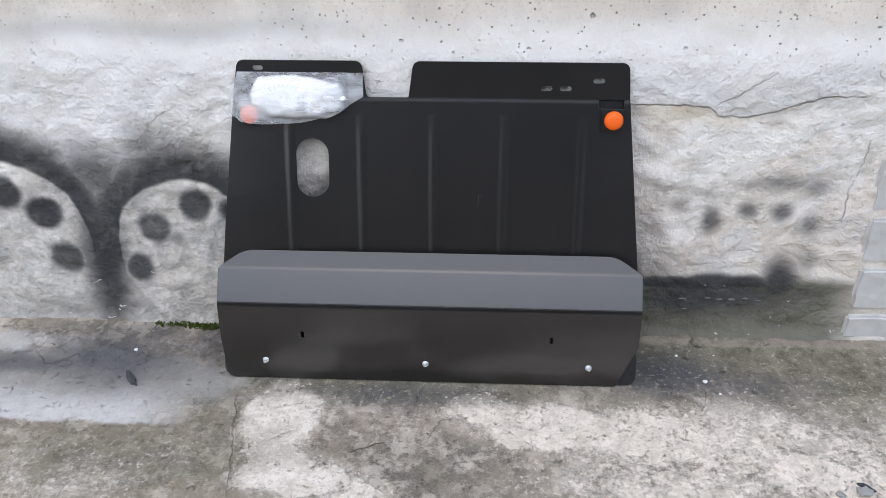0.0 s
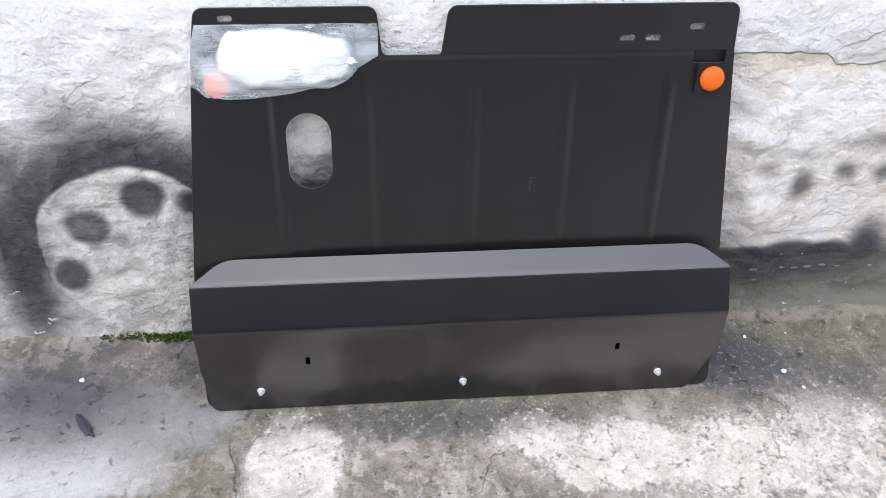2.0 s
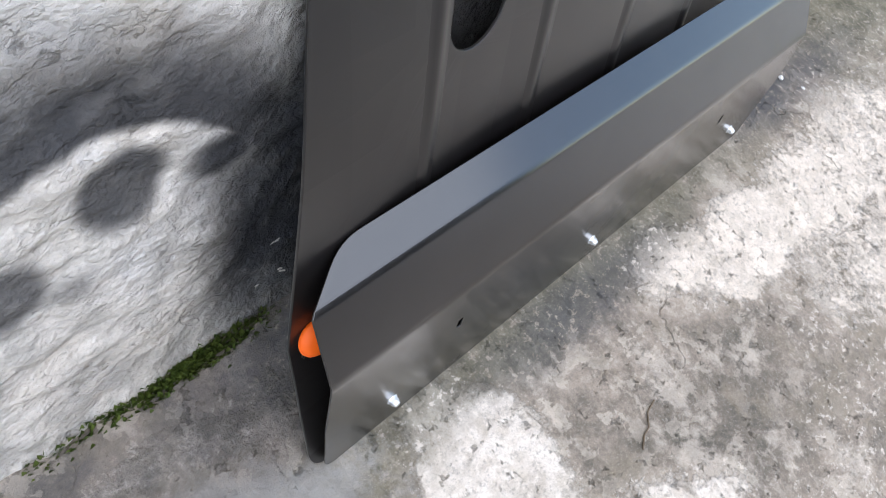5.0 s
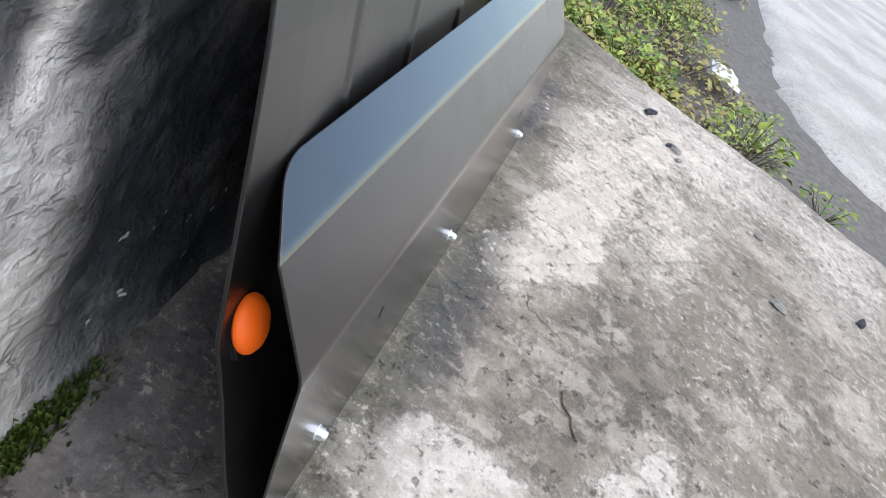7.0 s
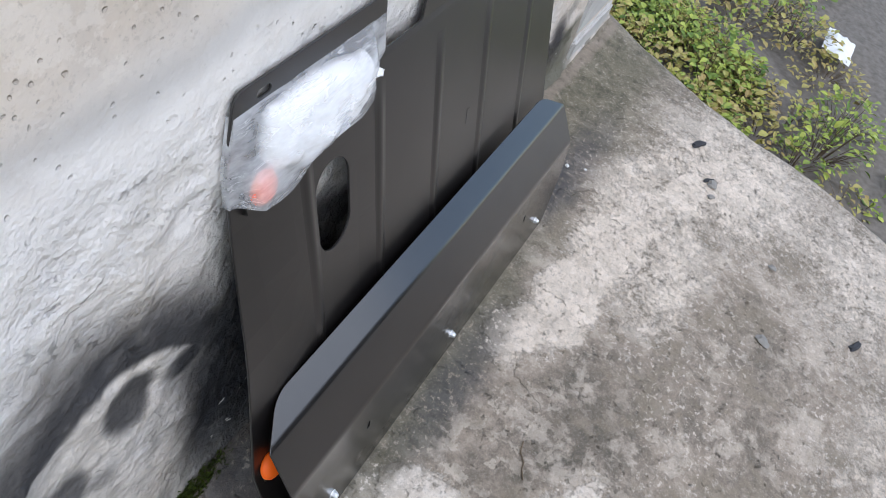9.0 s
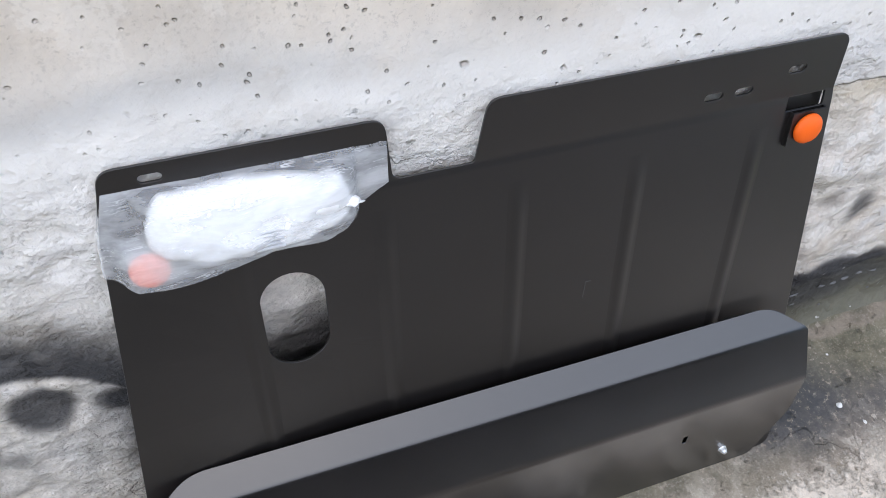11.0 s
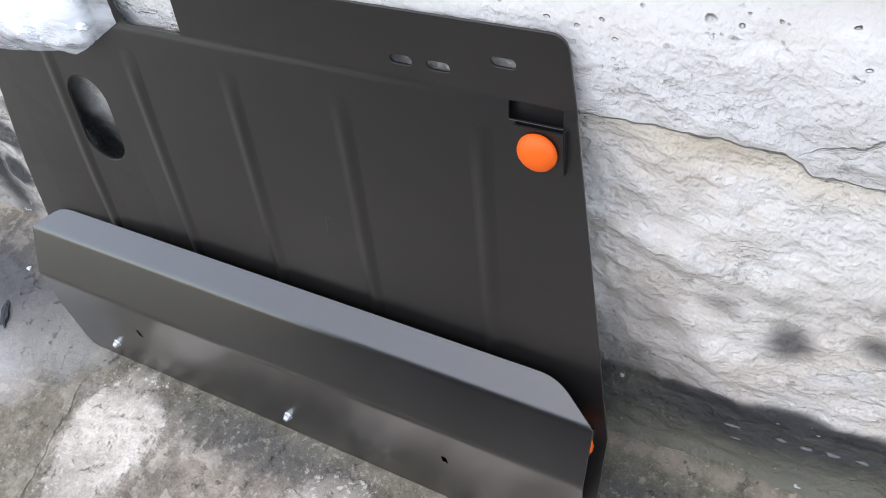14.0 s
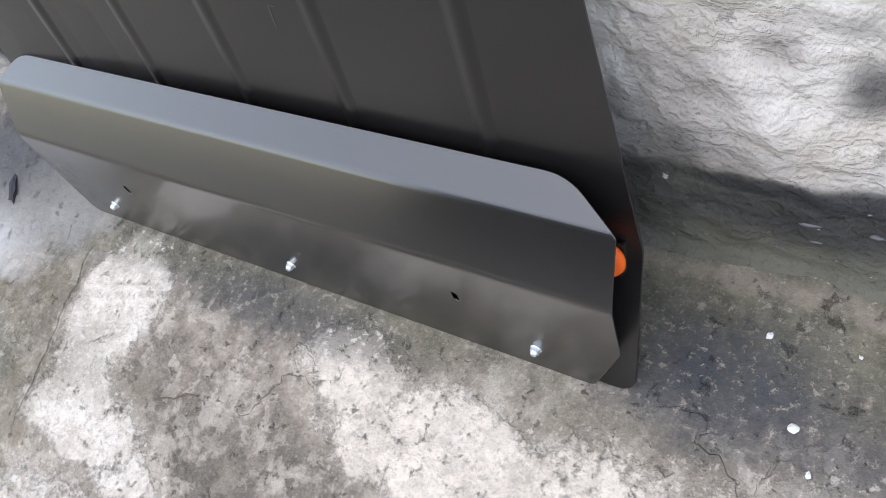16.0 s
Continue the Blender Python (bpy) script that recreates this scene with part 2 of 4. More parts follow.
    ck = m.times(m.ramp(m.math("ABSOLUTE", m.math("ADD", seam, 0.002)), width, 0.0004), m.times(east, m.ramp(m.noise(16, 3), 0.40, 0.50, 0.15, 1.0)))
    side = m.math("ABSOLUTE", m.math("SUBTRACT", wx, polyline(wz, ((0.25, 0.845), (0.36, 0.848), (0.41, 0.862), (0.47, 0.866)))))
    ck = m.most(ck, m.times(m.ramp(side, 0.0016, 0.0004), m.times(m.times(m.ramp(m.noise(21, 3), 0.42, 0.52), 0.7), m.times(m.ramp(wz, 0.27, 0.31), m.ramp(wz, 0.47, 0.44)))))
    rise = m.math("ABSOLUTE", m.math("SUBTRACT", wz, polyline(wx, ((0.55, 0.525), (0.60, 0.552), (0.67, 0.60)))))
    ck = m.most(ck, m.times(m.ramp(rise, 0.0020, 0.0005), m.times(m.ramp(wx, 0.55, 0.57), m.times(m.ramp(wx, 0.67, 0.64), 0.6))))
    hair = m.ramp(m.voronoi(4.1, "DISTANCE_TO_EDGE", m.warp(0.16, 9, 7)), 0.006, 0.002)
    hair = m.times(hair, m.ramp(m.noise(4.0, 2), 0.60, 0.66))
    ck = m.most(ck, m.times(hair, 0.6))
    c = m.mix(m.times(ck, 0.45), c, (0.16, 0.13, 0.12))
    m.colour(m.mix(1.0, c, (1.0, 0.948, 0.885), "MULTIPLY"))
    rough = m.ramp(z, 0.67, 0.58, 0.14, 1.0)
    h = m.times(m.math("ADD", m.math("ADD", m.times(lay, 0.65), m.times(m.noise(15, 4, 0.55), 1.5)), m.times(m.noise(60, 6, 0.65), 0.6)), rough)
    h = m.math("ADD", h, m.times(torn, 0.16))
    h = m.math("SUBTRACT", m.math("ADD", h, m.times(fine, 0.12)), m.times(m.times(chips, rough), 0.25))
    h = m.math("ADD", h, m.times(skin, 0.5))
    h = m.math("SUBTRACT", h, m.math("ADD", m.times(m.times(pits, 0.5), m.ramp(z, 0.58, 0.64, 0.2, 1.0)), m.times(ck, 0.6)))
    m.bump(h, 1.0, 0.0085)
    return m.m


def floor_material():
    m = Mat("worn_concrete_slab", 0.85, 0, 0.25)
    p = m.stretch(m.warp(0.13, 7, 8), (1, 1, 0))
    q = m.stretch(m.warp(0.035, 18, 6), (1, 1, 0))
    big, mid = m.noise(4.5, 6), m.noise(24, 9, 0.72)
    grit = m.noise(85, 7, 0.78)
    def spot(cx, cy, rx, ry, soft=0.6, k=1.0):
        return m.times(m.blob(p, (cx, cy, 0), (rx, ry, 0), soft), k)

    # worn skin: from dark cement over brown to flaking lime crust
    tan = m.most(spot(0.06, -0.28, 0.22, 0.11), spot(0.28, -0.50, 0.34, 0.17), spot(-0.10, -0.22, 0.09, 0.06, 0.5, 0.9), spot(0.55, -0.42, 0.2, 0.07, 0.7, 0.7))
    # lime crust, cream white, flaking in grains
    lime = m.most(
        spot(-0.285, -0.13, 0.075, 0.12, 0.35, 1.25), spot(-0.22, -0.27, 0.12, 0.06, 0.4, 1.2), spot(-0.12, -0.30, 0.07, 0.04, 0.5, 1.1), spot(-0.20, -0.42, 0.18, 0.09, 0.6, 0.75),
        spot(0.13, -0.075, 0.08, 0.045, 0.4, 1.15), spot(0.28, -0.13, 0.18, 0.06, 0.4, 1.1), spot(0.44, -0.13, 0.16, 0.08, 0.6, 1.0), spot(0.62, -0.14, 0.24, 0.10, 0.7, 0.85),
        spot(0.46, -0.25, 0.26, 0.09, 0.7, 0.85), spot(0.72, -0.24, 0.10, 0.05, 0.5, 1.1), spot(0.85, -0.32, 0.30, 0.25, 0.8, 0.9), spot(0.75, -0.62, 0.3, 0.18, 0.8, 0.8),
        spot(-0.62, -0.28, 0.2, 0.09, 0.8, 0.6), spot(-0.46, -0.24, 0.06, 0.05, 0.7, 0.7), spot(0.1, -0.75, 0.7, 0.18, 0.8, 0.7), spot(-0.5, 0.10, 0.10, 0.04, 0.7, 0.6), spot(0.2, -0.40, 0.35, 0.10, 0.8, 0.45),
    )
    field = m.math("ADD", m.math("MULTIPLY", lime, 0.36), m.math("MULTIPLY", tan, -0.11))
    calm = m.ramp(tan, 0, 1, 1.0, 0.8)
    swing = m.math("ADD", m.math("MULTIPLY", m.math("SUBTRACT", mid, 0.5), 0.95), m.math("MULTIPLY", m.math("SUBTRACT", grit, 0.5), 0.6))
    swing = m.math("ADD", swing, m.math("MULTIPLY", m.math("SUBTRACT", big, 0.5), 0.7))
    field = m.math("ADD", m.math("ADD", field, 0.33), m.times(swing, calm))
    tone = m.n("ShaderNodeValToRGB")
    m.put(tone.inputs[0], field)
    stops = ((0.06, (0.10, 0.098, 0.085)), (0.28, (0.225, 0.205, 0.178)), (0.47, (0.385, 0.345, 0.30)), (0.66, (0.56, 0.525, 0.475)), (0.88, (0.76, 0.745, 0.72)))
    while len(tone.color_ramp.elements) < len(stops):
        tone.color_ramp.elements.new(0.5)
    for e, (at, col) in zip(tone.color_ramp.elements, stops):
        e.position, e.color = at, (*col, 1)
    c = tone.outputs[0]
    east = m.n("ShaderNodeSeparateXYZ")
    m.put(east.inputs[0], p)
    p_x = east.outputs[0]
    ragged = m.math("ADD", m.math("MULTIPLY", m.math("SUBTRACT", m.noise(22, 9, 0.75), 0.5), 2.0), m.math("MULTIPLY", m.math("SUBTRACT", m.noise(110, 6, 0.75), 0.5), 1.8))
    chalk = m.math("ADD", m.math("MULTIPLY", lime, 0.95), ragged)
    chalk = m.ramp(m.math("ADD", chalk, m.math("MULTIPLY", tan, -0.25)), 0.36, 0.86)
    c = m.mix(m.times(chalk, 0.88), c, m.mix(m.ramp(m.math("ADD", m.times(mid, 0.5), m.times(grit, 0.5)), 0.36, 0.58), (0.60, 0.56, 0.505), m.mix(m.ramp(p_x, -0.1, 0.1), (0.87, 0.845, 0.805), (0.86, 0.80, 0.725))))
    blotch = m.noise(8, 8, 0.68, vec=m.warp(0.03, 15))
    c = m.mix(m.times(m.ramp(blotch, 0.52, 0.60, 0, 0.7), m.ramp(chalk, 0, 1, 1.0, 0.35)), c, (0.27, 0.245, 0.20))
    c = m.mix(m.ramp(blotch, 0.47, 0.38, 0, 0.55), c, (0.64, 0.60, 0.545))
    holes = m.ramp(m.noise(44, 10, 0.8), 0.43, 0.35)
    left = m.n("ShaderNodeSeparateXYZ")
    m.put(left.inputs[0], q)
    coarse = m.ramp(left.outputs[0], -0.62, -0.30, 0.35, 1.0)
    c = m.mix(m.times(m.times(holes, 0.5), coarse), c, (0.15, 0.14, 0.115))
    specks = m.ramp(m.noise(85, 7, 0.75), 0.56, 0.60)
    c = m.mix(m.times(m.times(specks, m.ramp(lime, 0.08, 0.5)), 0.65), c, (0.80, 0.775, 0.735))
    pitted = m.times(m.ramp(m.noise(75, 8, 0.75), 0.46, 0.40), m.ramp(lime, 0.1, 0.6))
    c = m.mix(m.times(pitted, 0.4), c, (0.24, 0.225, 0.20))
    # loose crust: crisp pale flakes, and olive patches of grime out in the open
    flakes = m.ramp(m.noise(30, 7, 0.62, vec=m.warp(0.02, 30, 4)), 0.53, 0.56)
    olive = m.times(m.ramp(m.noise(9, 7, 0.62), 0.50, 0.56), m.ramp(left.outputs[0], -0.25, -0.42))
    c = m.mix(m.times(olive, 0.55), c, (0.20, 0.185, 0.135))
    c = m.mix(m.times(flakes, m.times(m.ramp(blotch, 0.60, 0.45, 0.12, 0.55), m.ramp(tan, 0, 1, 1.0, 0.55))), c, (0.62, 0.585, 0.525))
    # green-grey film near the wall
    green = m.most(spot(0.62, 0.12, 0.36, 0.09), spot(0.95, 0.08, 0.3, 0.14), spot(-0.05, -0.01, 0.45, 0.045, 0.6, 0.9), spot(-0.55, -0.21, 0.3, 0.06, 0.7, 0.7), spot(0.75, -0.03, 0.1, 0.04, 0.7, 0.6), spot(-0.43, -0.07, 0.06, 0.09, 0.7, 0.55))
    c = m.mix(m.times(green, m.ramp(m.most(specks, m.ramp(grit, 0.55, 0.68)), 0, 1, 0.85, 0.3)), c, m.mix(m.ramp(mid, 0.3, 0.68), (0.085, 0.086, 0.060), (0.21, 0.205, 0.155)))
    grain = m.noise(260, 4, 0.7)
    c = m.mix(m.times(coarse, m.ramp(grain, 0.52, 0.68, 0, 0.16)), c, (0.72, 0.705, 0.67))
    c = m.mix(m.times(coarse, m.ramp(grain, 0.46, 0.33, 0, 0.25)), c, (0.12, 0.115, 0.10))

    # blue-grey paint and spray, worn off in flakes
    fret = m.math("ADD", m.math("MULTIPLY", m.math("SUBTRACT", m.noise(16, 9, 0.7), 0.5), 1.3), m.math("MULTIPLY", m.math("SUBTRACT", grit, 0.5), 0.6))

    def wash(cx, cy, rx, ry, soft=0.5, k=1.0):
        return m.times(m.blob(q, (cx, cy, 0), (rx, ry, 0), soft), k)

    def frayed(v, lo=0.34, hi=0.62):
        return m.times(m.ramp(m.math("ADD", v, fret), lo, hi), m.ramp(v, 0.02, 0.12))
    grey = frayed(m.most(wash(-0.76, -0.02, 0.36, 0.09, 0.6), wash(-0.50, -0.03, 0.10, 0.05, 0.8, 0.6)), 0.2, 0.6)
    c = m.mix(m.times(grey, m.ramp(grit, 0.35, 0.6, 0.92, 0.7)), c, m.mix(mid, (0.26, 0.27, 0.275), (0.38, 0.39, 0.395)))
    qy = m.math("ADD", left.outputs[1], m.math("MULTIPLY", fret, 0.012))
    stripe = m.times(m.times(m.ramp(qy, -0.150, -0.136), m.ramp(qy, -0.015, -0.125)), m.ramp(left.outputs[0], -0.42, -0.60))
    pale = m.most(m.times(stripe, 0.95), m.times(frayed(wash(-1.0, 0.095, 0.24, 0.035, 0.7, 0.9), 0.2, 0.8), 0.6))
    c = m.mix(m.times(pale, m.ramp(mid, 0.3, 0.55, 0.6, 0.92)), c, m.mix(grit, (0.54, 0.565, 0.60), (0.70, 0.73, 0.765)))
    # dark spray and stains, and a wide dark patch behind the plate's foot
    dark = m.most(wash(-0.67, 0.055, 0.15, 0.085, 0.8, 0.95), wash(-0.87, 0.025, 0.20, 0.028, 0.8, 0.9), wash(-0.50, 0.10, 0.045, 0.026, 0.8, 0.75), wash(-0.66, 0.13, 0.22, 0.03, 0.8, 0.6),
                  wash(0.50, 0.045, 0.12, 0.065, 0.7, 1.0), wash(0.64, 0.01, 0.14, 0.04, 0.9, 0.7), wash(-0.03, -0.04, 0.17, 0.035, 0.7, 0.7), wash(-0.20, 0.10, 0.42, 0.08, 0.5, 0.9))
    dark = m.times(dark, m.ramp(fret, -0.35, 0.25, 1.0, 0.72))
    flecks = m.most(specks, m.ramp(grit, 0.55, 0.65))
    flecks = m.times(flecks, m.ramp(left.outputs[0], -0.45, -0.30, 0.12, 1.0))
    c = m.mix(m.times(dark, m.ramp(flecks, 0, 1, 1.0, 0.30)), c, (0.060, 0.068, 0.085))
    # the pale worn strip along the wall's foot
    ledge = m.times(wash(0.85, 0.150, 0.47, 0.014, 0.4, 0.8), m.ramp(mid, 0.35, 0.6, 0.45, 1.0))
    c = m.mix(ledge, c, m.mix(grit, (0.24, 0.21, 0.18), (0.40, 0.36, 0.32)))
    # cracks: one beside the lime patch, a few hair cracks
    sep = m.n("ShaderNodeSeparateXYZ")
    m.put(sep.inputs[0], m.warp(0.035, 16, 6))
    cx, cy = sep.outputs[0], sep.outputs[1]
    off = m.math("ABSOLUTE", m.math("SUBTRACT", m.math("ADD", cx, m.times(cy, 0.22)), -0.392))
    ck = m.times(m.ramp(off, 0.0045, 0.0012), m.times(m.ramp(cy, -0.34, -0.26), m.ramp(cy, -0.04, -0.08)))
    hair = m.ramp(m.voronoi(3.1, "DISTANCE_TO_EDGE", m.stretch(m.warp(0.25, 9, 8), (1, 1, 0))), 0.006, 0.002)
    hair = m.times(hair, m.ramp(m.noise(3.0, 2), 0.60, 0.66))
    ck = m.most(ck, m.times(hair, 0.7))
    c = m.mix(m.times(m.times(ck, m.ramp(m.noise(14, 3), 0.4, 0.55)), 0.5), c, (0.12, 0.11, 0.10))
    # dark dots
    dots = m.times(m.ramp(m.voronoi(29, vec=m.warp(0.05, 40, 4)), 0.13, 0.07), m.ramp(m.noise(13, 2), 0.60, 0.66))
    c = m.mix(m.times(dots, 0.5), c, (0.10, 0.095, 0.085))
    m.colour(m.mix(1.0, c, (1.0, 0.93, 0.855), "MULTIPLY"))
    h = m.math("ADD", m.math("ADD", m.times(mid, 0.6), m.times(chalk, 0.30)), m.math("SUBTRACT", m.times(grit, 0.4), m.times(holes, 0.3)))
    h = m.math("SUBTRACT", h, m.math("ADD", m.times(ck, 0.8), m.times(dots, 0.4)))
    m.bump(h, 0.9, 0.006)
    return m.m


def paint_material(name, coat, ior, rough):
    m = Mat(name, 0.40, 0, 0.25)
    n = m.noise(9, 5)
    m.colour(m.mix(m.ramp(n, 0.3, 0.7), (0.0068, 0.0058, 0.0057), (0.0100, 0.0087, 0.0084)))
    m.put(m.b.inputs["Roughness"], m.ramp(m.noise(5, 4), 0.3, 0.7, 0.34, 0.42))
    m.b.inputs["Coat Weight"].default_value = coat
    m.b.inputs["Coat Roughness"].default_value = rough
    m.b.inputs["Coat IOR"].default_value = ior
    m.bump(m.noise(1400, 2), 0.03, 0.0004)
    return m.m


def plain(name, col, rough=0.5, metal=0.0, spec=0.5, var=0.15, scale=40, bump=0.0):
    m = Mat(name, rough, metal, spec)
    n = m.noise(scale, 5)
    m.colour(m.mix(n, tuple(v * (1 - var) for v in col), tuple(min(1, v * (1 + var)) for v in col)))
    if bump:
        m.bump(n, bump, 0.002)
    return m.m


def leaf_material(name, a, b):
    m = Mat(name, 0.5, 0, 0.4)
    r = m.n("ShaderNodeNewGeometry").outputs["Random Per Island"]
    m.colour(m.mix(m.noise(30, 3), m.mix(r, a, b), m.mix(r, tuple(v * 0.6 for v in a), b)))
    m.b.inputs["Subsurface Weight"].default_value = 0.0
    return m.m


def film_material():
    m = Mat("clear_stretch_film", 0.18, 0, 0.6)
    p = m.warp(0.016, 12, 3)
    creases = m.noise(70, 4, 0.6, vec=m.stretch(p, (0.07, 1, 2.0)))
    ridge = m.ramp(m.math("ABSOLUTE", m.math("SUBTRACT", creases, 0.52)), 0.03, 0.0, 0.0, 0.62)
    wide = m.noise(26, 5, 0.6, vec=m.stretch(p, (0.3, 1, 1.0)))
    veil = m.ramp(wide, 0.36, 0.68, 0.19, 0.56)
    m.colour((0.90, 0.91, 0.93))
    m.put(m.b.inputs["Alpha"], m.most(m.times(ridge, m.ramp(m.noise(45, 3), 0.35, 0.6, 0.25, 1.0)), veil))
    m.bump(m.math("ADD", creases, m.times(wide, 0.7)), 0.4, 0.004)
    return m.m


def road_material():
    m = Mat("pale_worn_asphalt", 0.95, 0, 0.05)
    grain, stone, cloud = m.noise(75, 8, 0.8), m.voronoi(95), m.noise(2.6, 6, 0.6)
    c = m.mix(m.ramp(cloud, 0.35, 0.65), (0.50, 0.445, 0.385), (0.70, 0.63, 0.55))
    c = m.mix(m.ramp(grain, 0.50, 0.62, 0, 0.5), c, (0.72, 0.65, 0.57))
    c = m.mix(m.ramp(grain, 0.48, 0.38, 0, 0.6), c, (0.22, 0.20, 0.18))
    c = m.mix(m.times(m.ramp(stone, 0.35, 0.2), m.ramp(m.noise(14, 5), 0.5, 0.6, 0.0, 0.4)), c, (0.22, 0.215, 0.21))
    m.colour(c)
    m.bump(m.math("ADD", grain, stone), 0.6, 0.004)
    return m.m


WALL, FLOOR = wall_material(), floor_material()
PLATE = paint_material("black_powder_coat", 0.95, 1.5, 0.36)
SATIN = paint_material("satin_black_paint", 1.0, 1.70, 0.16)
ORANGE = plain("orange_rubber", (0.95, 0.135, 0.006), 0.55, 0, 0.4, 0.05)
ZINC = plain("zinc_plated_steel", (0.86, 0.87, 0.88), 0.38, 0.75, 0.5, 0.1, 300)
PACKET = plain("white_packet", (0.95, 0.95, 0.95), 0.5, 0, 0.4, 0.03, 30, 0.15)
INK = plain("grey_print", (0.58, 0.59, 0.61), 0.6)
FILM = film_material()
BRICK = plain("limewashed_brick", (0.56, 0.545, 0.525), 0.85, 0, 0.2, 0.22, 30, 0.6)
SOIL = plain("grey_brown_soil", (0.20, 0.178, 0.152), 0.95, 0, 0.2, 0.6, 45, 0.8)
ROAD = road_material()
MOSS = leaf_material("moss", (0.045, 0.075, 0.012), (0.09, 0.12, 0.022))
LEAF = leaf_material("weed_leaves", (0.13, 0.24, 0.035), (0.48, 0.54, 0.10))
DRY = leaf_material("yellowed_leaves", (0.52, 0.50, 0.13), (0.42, 0.31, 0.12))
CHIP = plain("white_chip", (0.78, 0.77, 0.75), 0.8, 0, 0.2, 0.1, 60)
DRIP = plain("grey_plaster", (0.17, 0.17, 0.175), 0.85, 0, 0.2, 0.25, 80, 0.5)
CHAR = plain("charred_wood", (0.06, 0.062, 0.068), 0.85, 0, 0.2, 0.4, 60, 0.5)
STONE = plain("grey_stone", (0.30, 0.29, 0.27), 0.9, 0, 0.2, 0.3, 60, 0.6)
TWIG = plain("dry_twig", (0.17, 0.13, 0.09), 0.9, 0, 0.2, 0.3, 60)


# ---- mesh helpers ----
def mesh_of(name, bm, material, smooth=False):
    bmesh.ops.recalc_face_normals(bm, faces=bm.faces)
    me = bpy.data.meshes.new(name)
    bm.to_mesh(me)
    bm.free()
    me.materials.append(material)
    if smooth:
        me.shade_smooth()
    return me


def part(name, bm, material, parent=None, label="", smooth=False):
    me = bm if isinstance(bm, bpy.types.Mesh) else mesh_of(name, bm, material, smooth)
    ob = new(name, me)
    ob.parent = parent
    return tagged(ob, label)


def empty(name, place=(0, 0, 0)):
    ob = new(name)
    ob.location = place
    return ob


def sheet(outline, holes, thick, place, material, bevel=0.0006):
    """A flat sheet with rounded rims from an outline and holes in its own plane, as a mesh put at the pose place."""
    cu = bpy.data.curves.new("sheet", "CURVE")
    cu.dimensions, cu.fill_mode = "2D", "BOTH"
    cu.extrude, cu.bevel_depth, cu.bevel_resolution = thick / 2 - bevel, bevel, 1
    for loop in (outline, *holes):
        s = cu.splines.new("POLY")
        s.points.add(len(loop) - 1)
        for q, (u, v) in zip(s.points, loop):
            q.co = (u, v, 0, 1)
        s.use_cyclic_u = True
    tmp = bpy.data.objects.new("sheet", cu)
    me = bpy.data.meshes.new_from_object(tmp)
    bpy.data.objects.remove(tmp)
    bpy.data.curves.remove(cu)
    me.transform(place)
    me.materials.clear()
    me.materials.append(material)
    return me


def rounded(corners, n=6):
    """An outline from corners (u, v, radius), each one rounded."""
    out = []
    k = len(corners)
    for i, (u, v, r) in enumerate(corners):
        p, a, b = Vector((u, v)), Vector(corners[i - 1][:2]), Vector(corners[(i + 1) % k][:2])
        if r <= 0:
            out.append((u, v))
            continue
        da, db = (a - p).normalized(), (b - p).normalized()
        half = da.angle(db) / 2
        d = min(r / math.tan(half), 0.48 * (a - p).length, 0.48 * (b - p).length)
        q0, q1 = p + da * d, p + db * d
        for j in range(n + 1):
            s = j / n
            w = (1 - s) ** 2 * q0 + 2 * s * (1 - s) * p + s * s * q1
            out.append((w.x, w.y))
    return out


def slot(u, v, w, h, n=8):
    """A slot with round ends, w wide and h high."""
    r = min(w, h) / 2
    a, b = w / 2 - r, h / 2 - r
    out = []
    for i in range(4 * n):
        t = 2 * math.pi * i / (4 * n)
        c, s = math.cos(t), math.sin(t)
        out.append((u + r * c + math.copysign(a, c), v + r * s + math.copysign(b, s)))
    return out


def plane_pose(y0, z0, y1, z1):
    """The pose of a sheet whose u runs along x, whose v rises from (y0, z0) to (y1, z1), and its length; its normal faces the front."""
    v = Vector((0, y1 - y0, z1 - z0))
    n = Vector((1, 0, 0)).cross(v.normalized())
    m = Matrix((Vector((1, 0, 0)), v.normalized(), n)).transposed().to_4x4()
    return Matrix.Translation((0, y0, z0)) @ m, v.length


def box(bm, x0, x1, y0, y1, z0, z1, bev=0.0):
    g = bmesh.ops.create_cube(bm, size=1)
    for v in g["verts"]:
        v.co = Vector(((x0 + x1) / 2 + v.co.x * (x1 - x0), (y0 + y1) / 2 + v.co.y * (y1 - y0), (z0 + z1) / 2 + v.co.z * (z1 - z0)))
    if bev:
        es = {e for v in g["verts"] for e in v.link_edges}
        bmesh.ops.bevel(bm, geom=list(es), offset=bev, segments=2, affect="EDGES")


def fbm(x, y, z, o=5):
    return noise.fractal(Vector((x, y, z)), 0.9, 2.0, o)


# ---- wall and slab ----
def slab_edge(y):
    """The x of the slab's end at y."""
    return 1.21 + 0.30 * (y - 0.1) + 0.012 * math.sin(9 * y) + 0.01 * fbm(0.3, y * 6, 0)


def smooth01(v, a, b):
    t = min(1, max(0, (v - a) / (b - a)))
    return t * t * (3 - 2 * t)


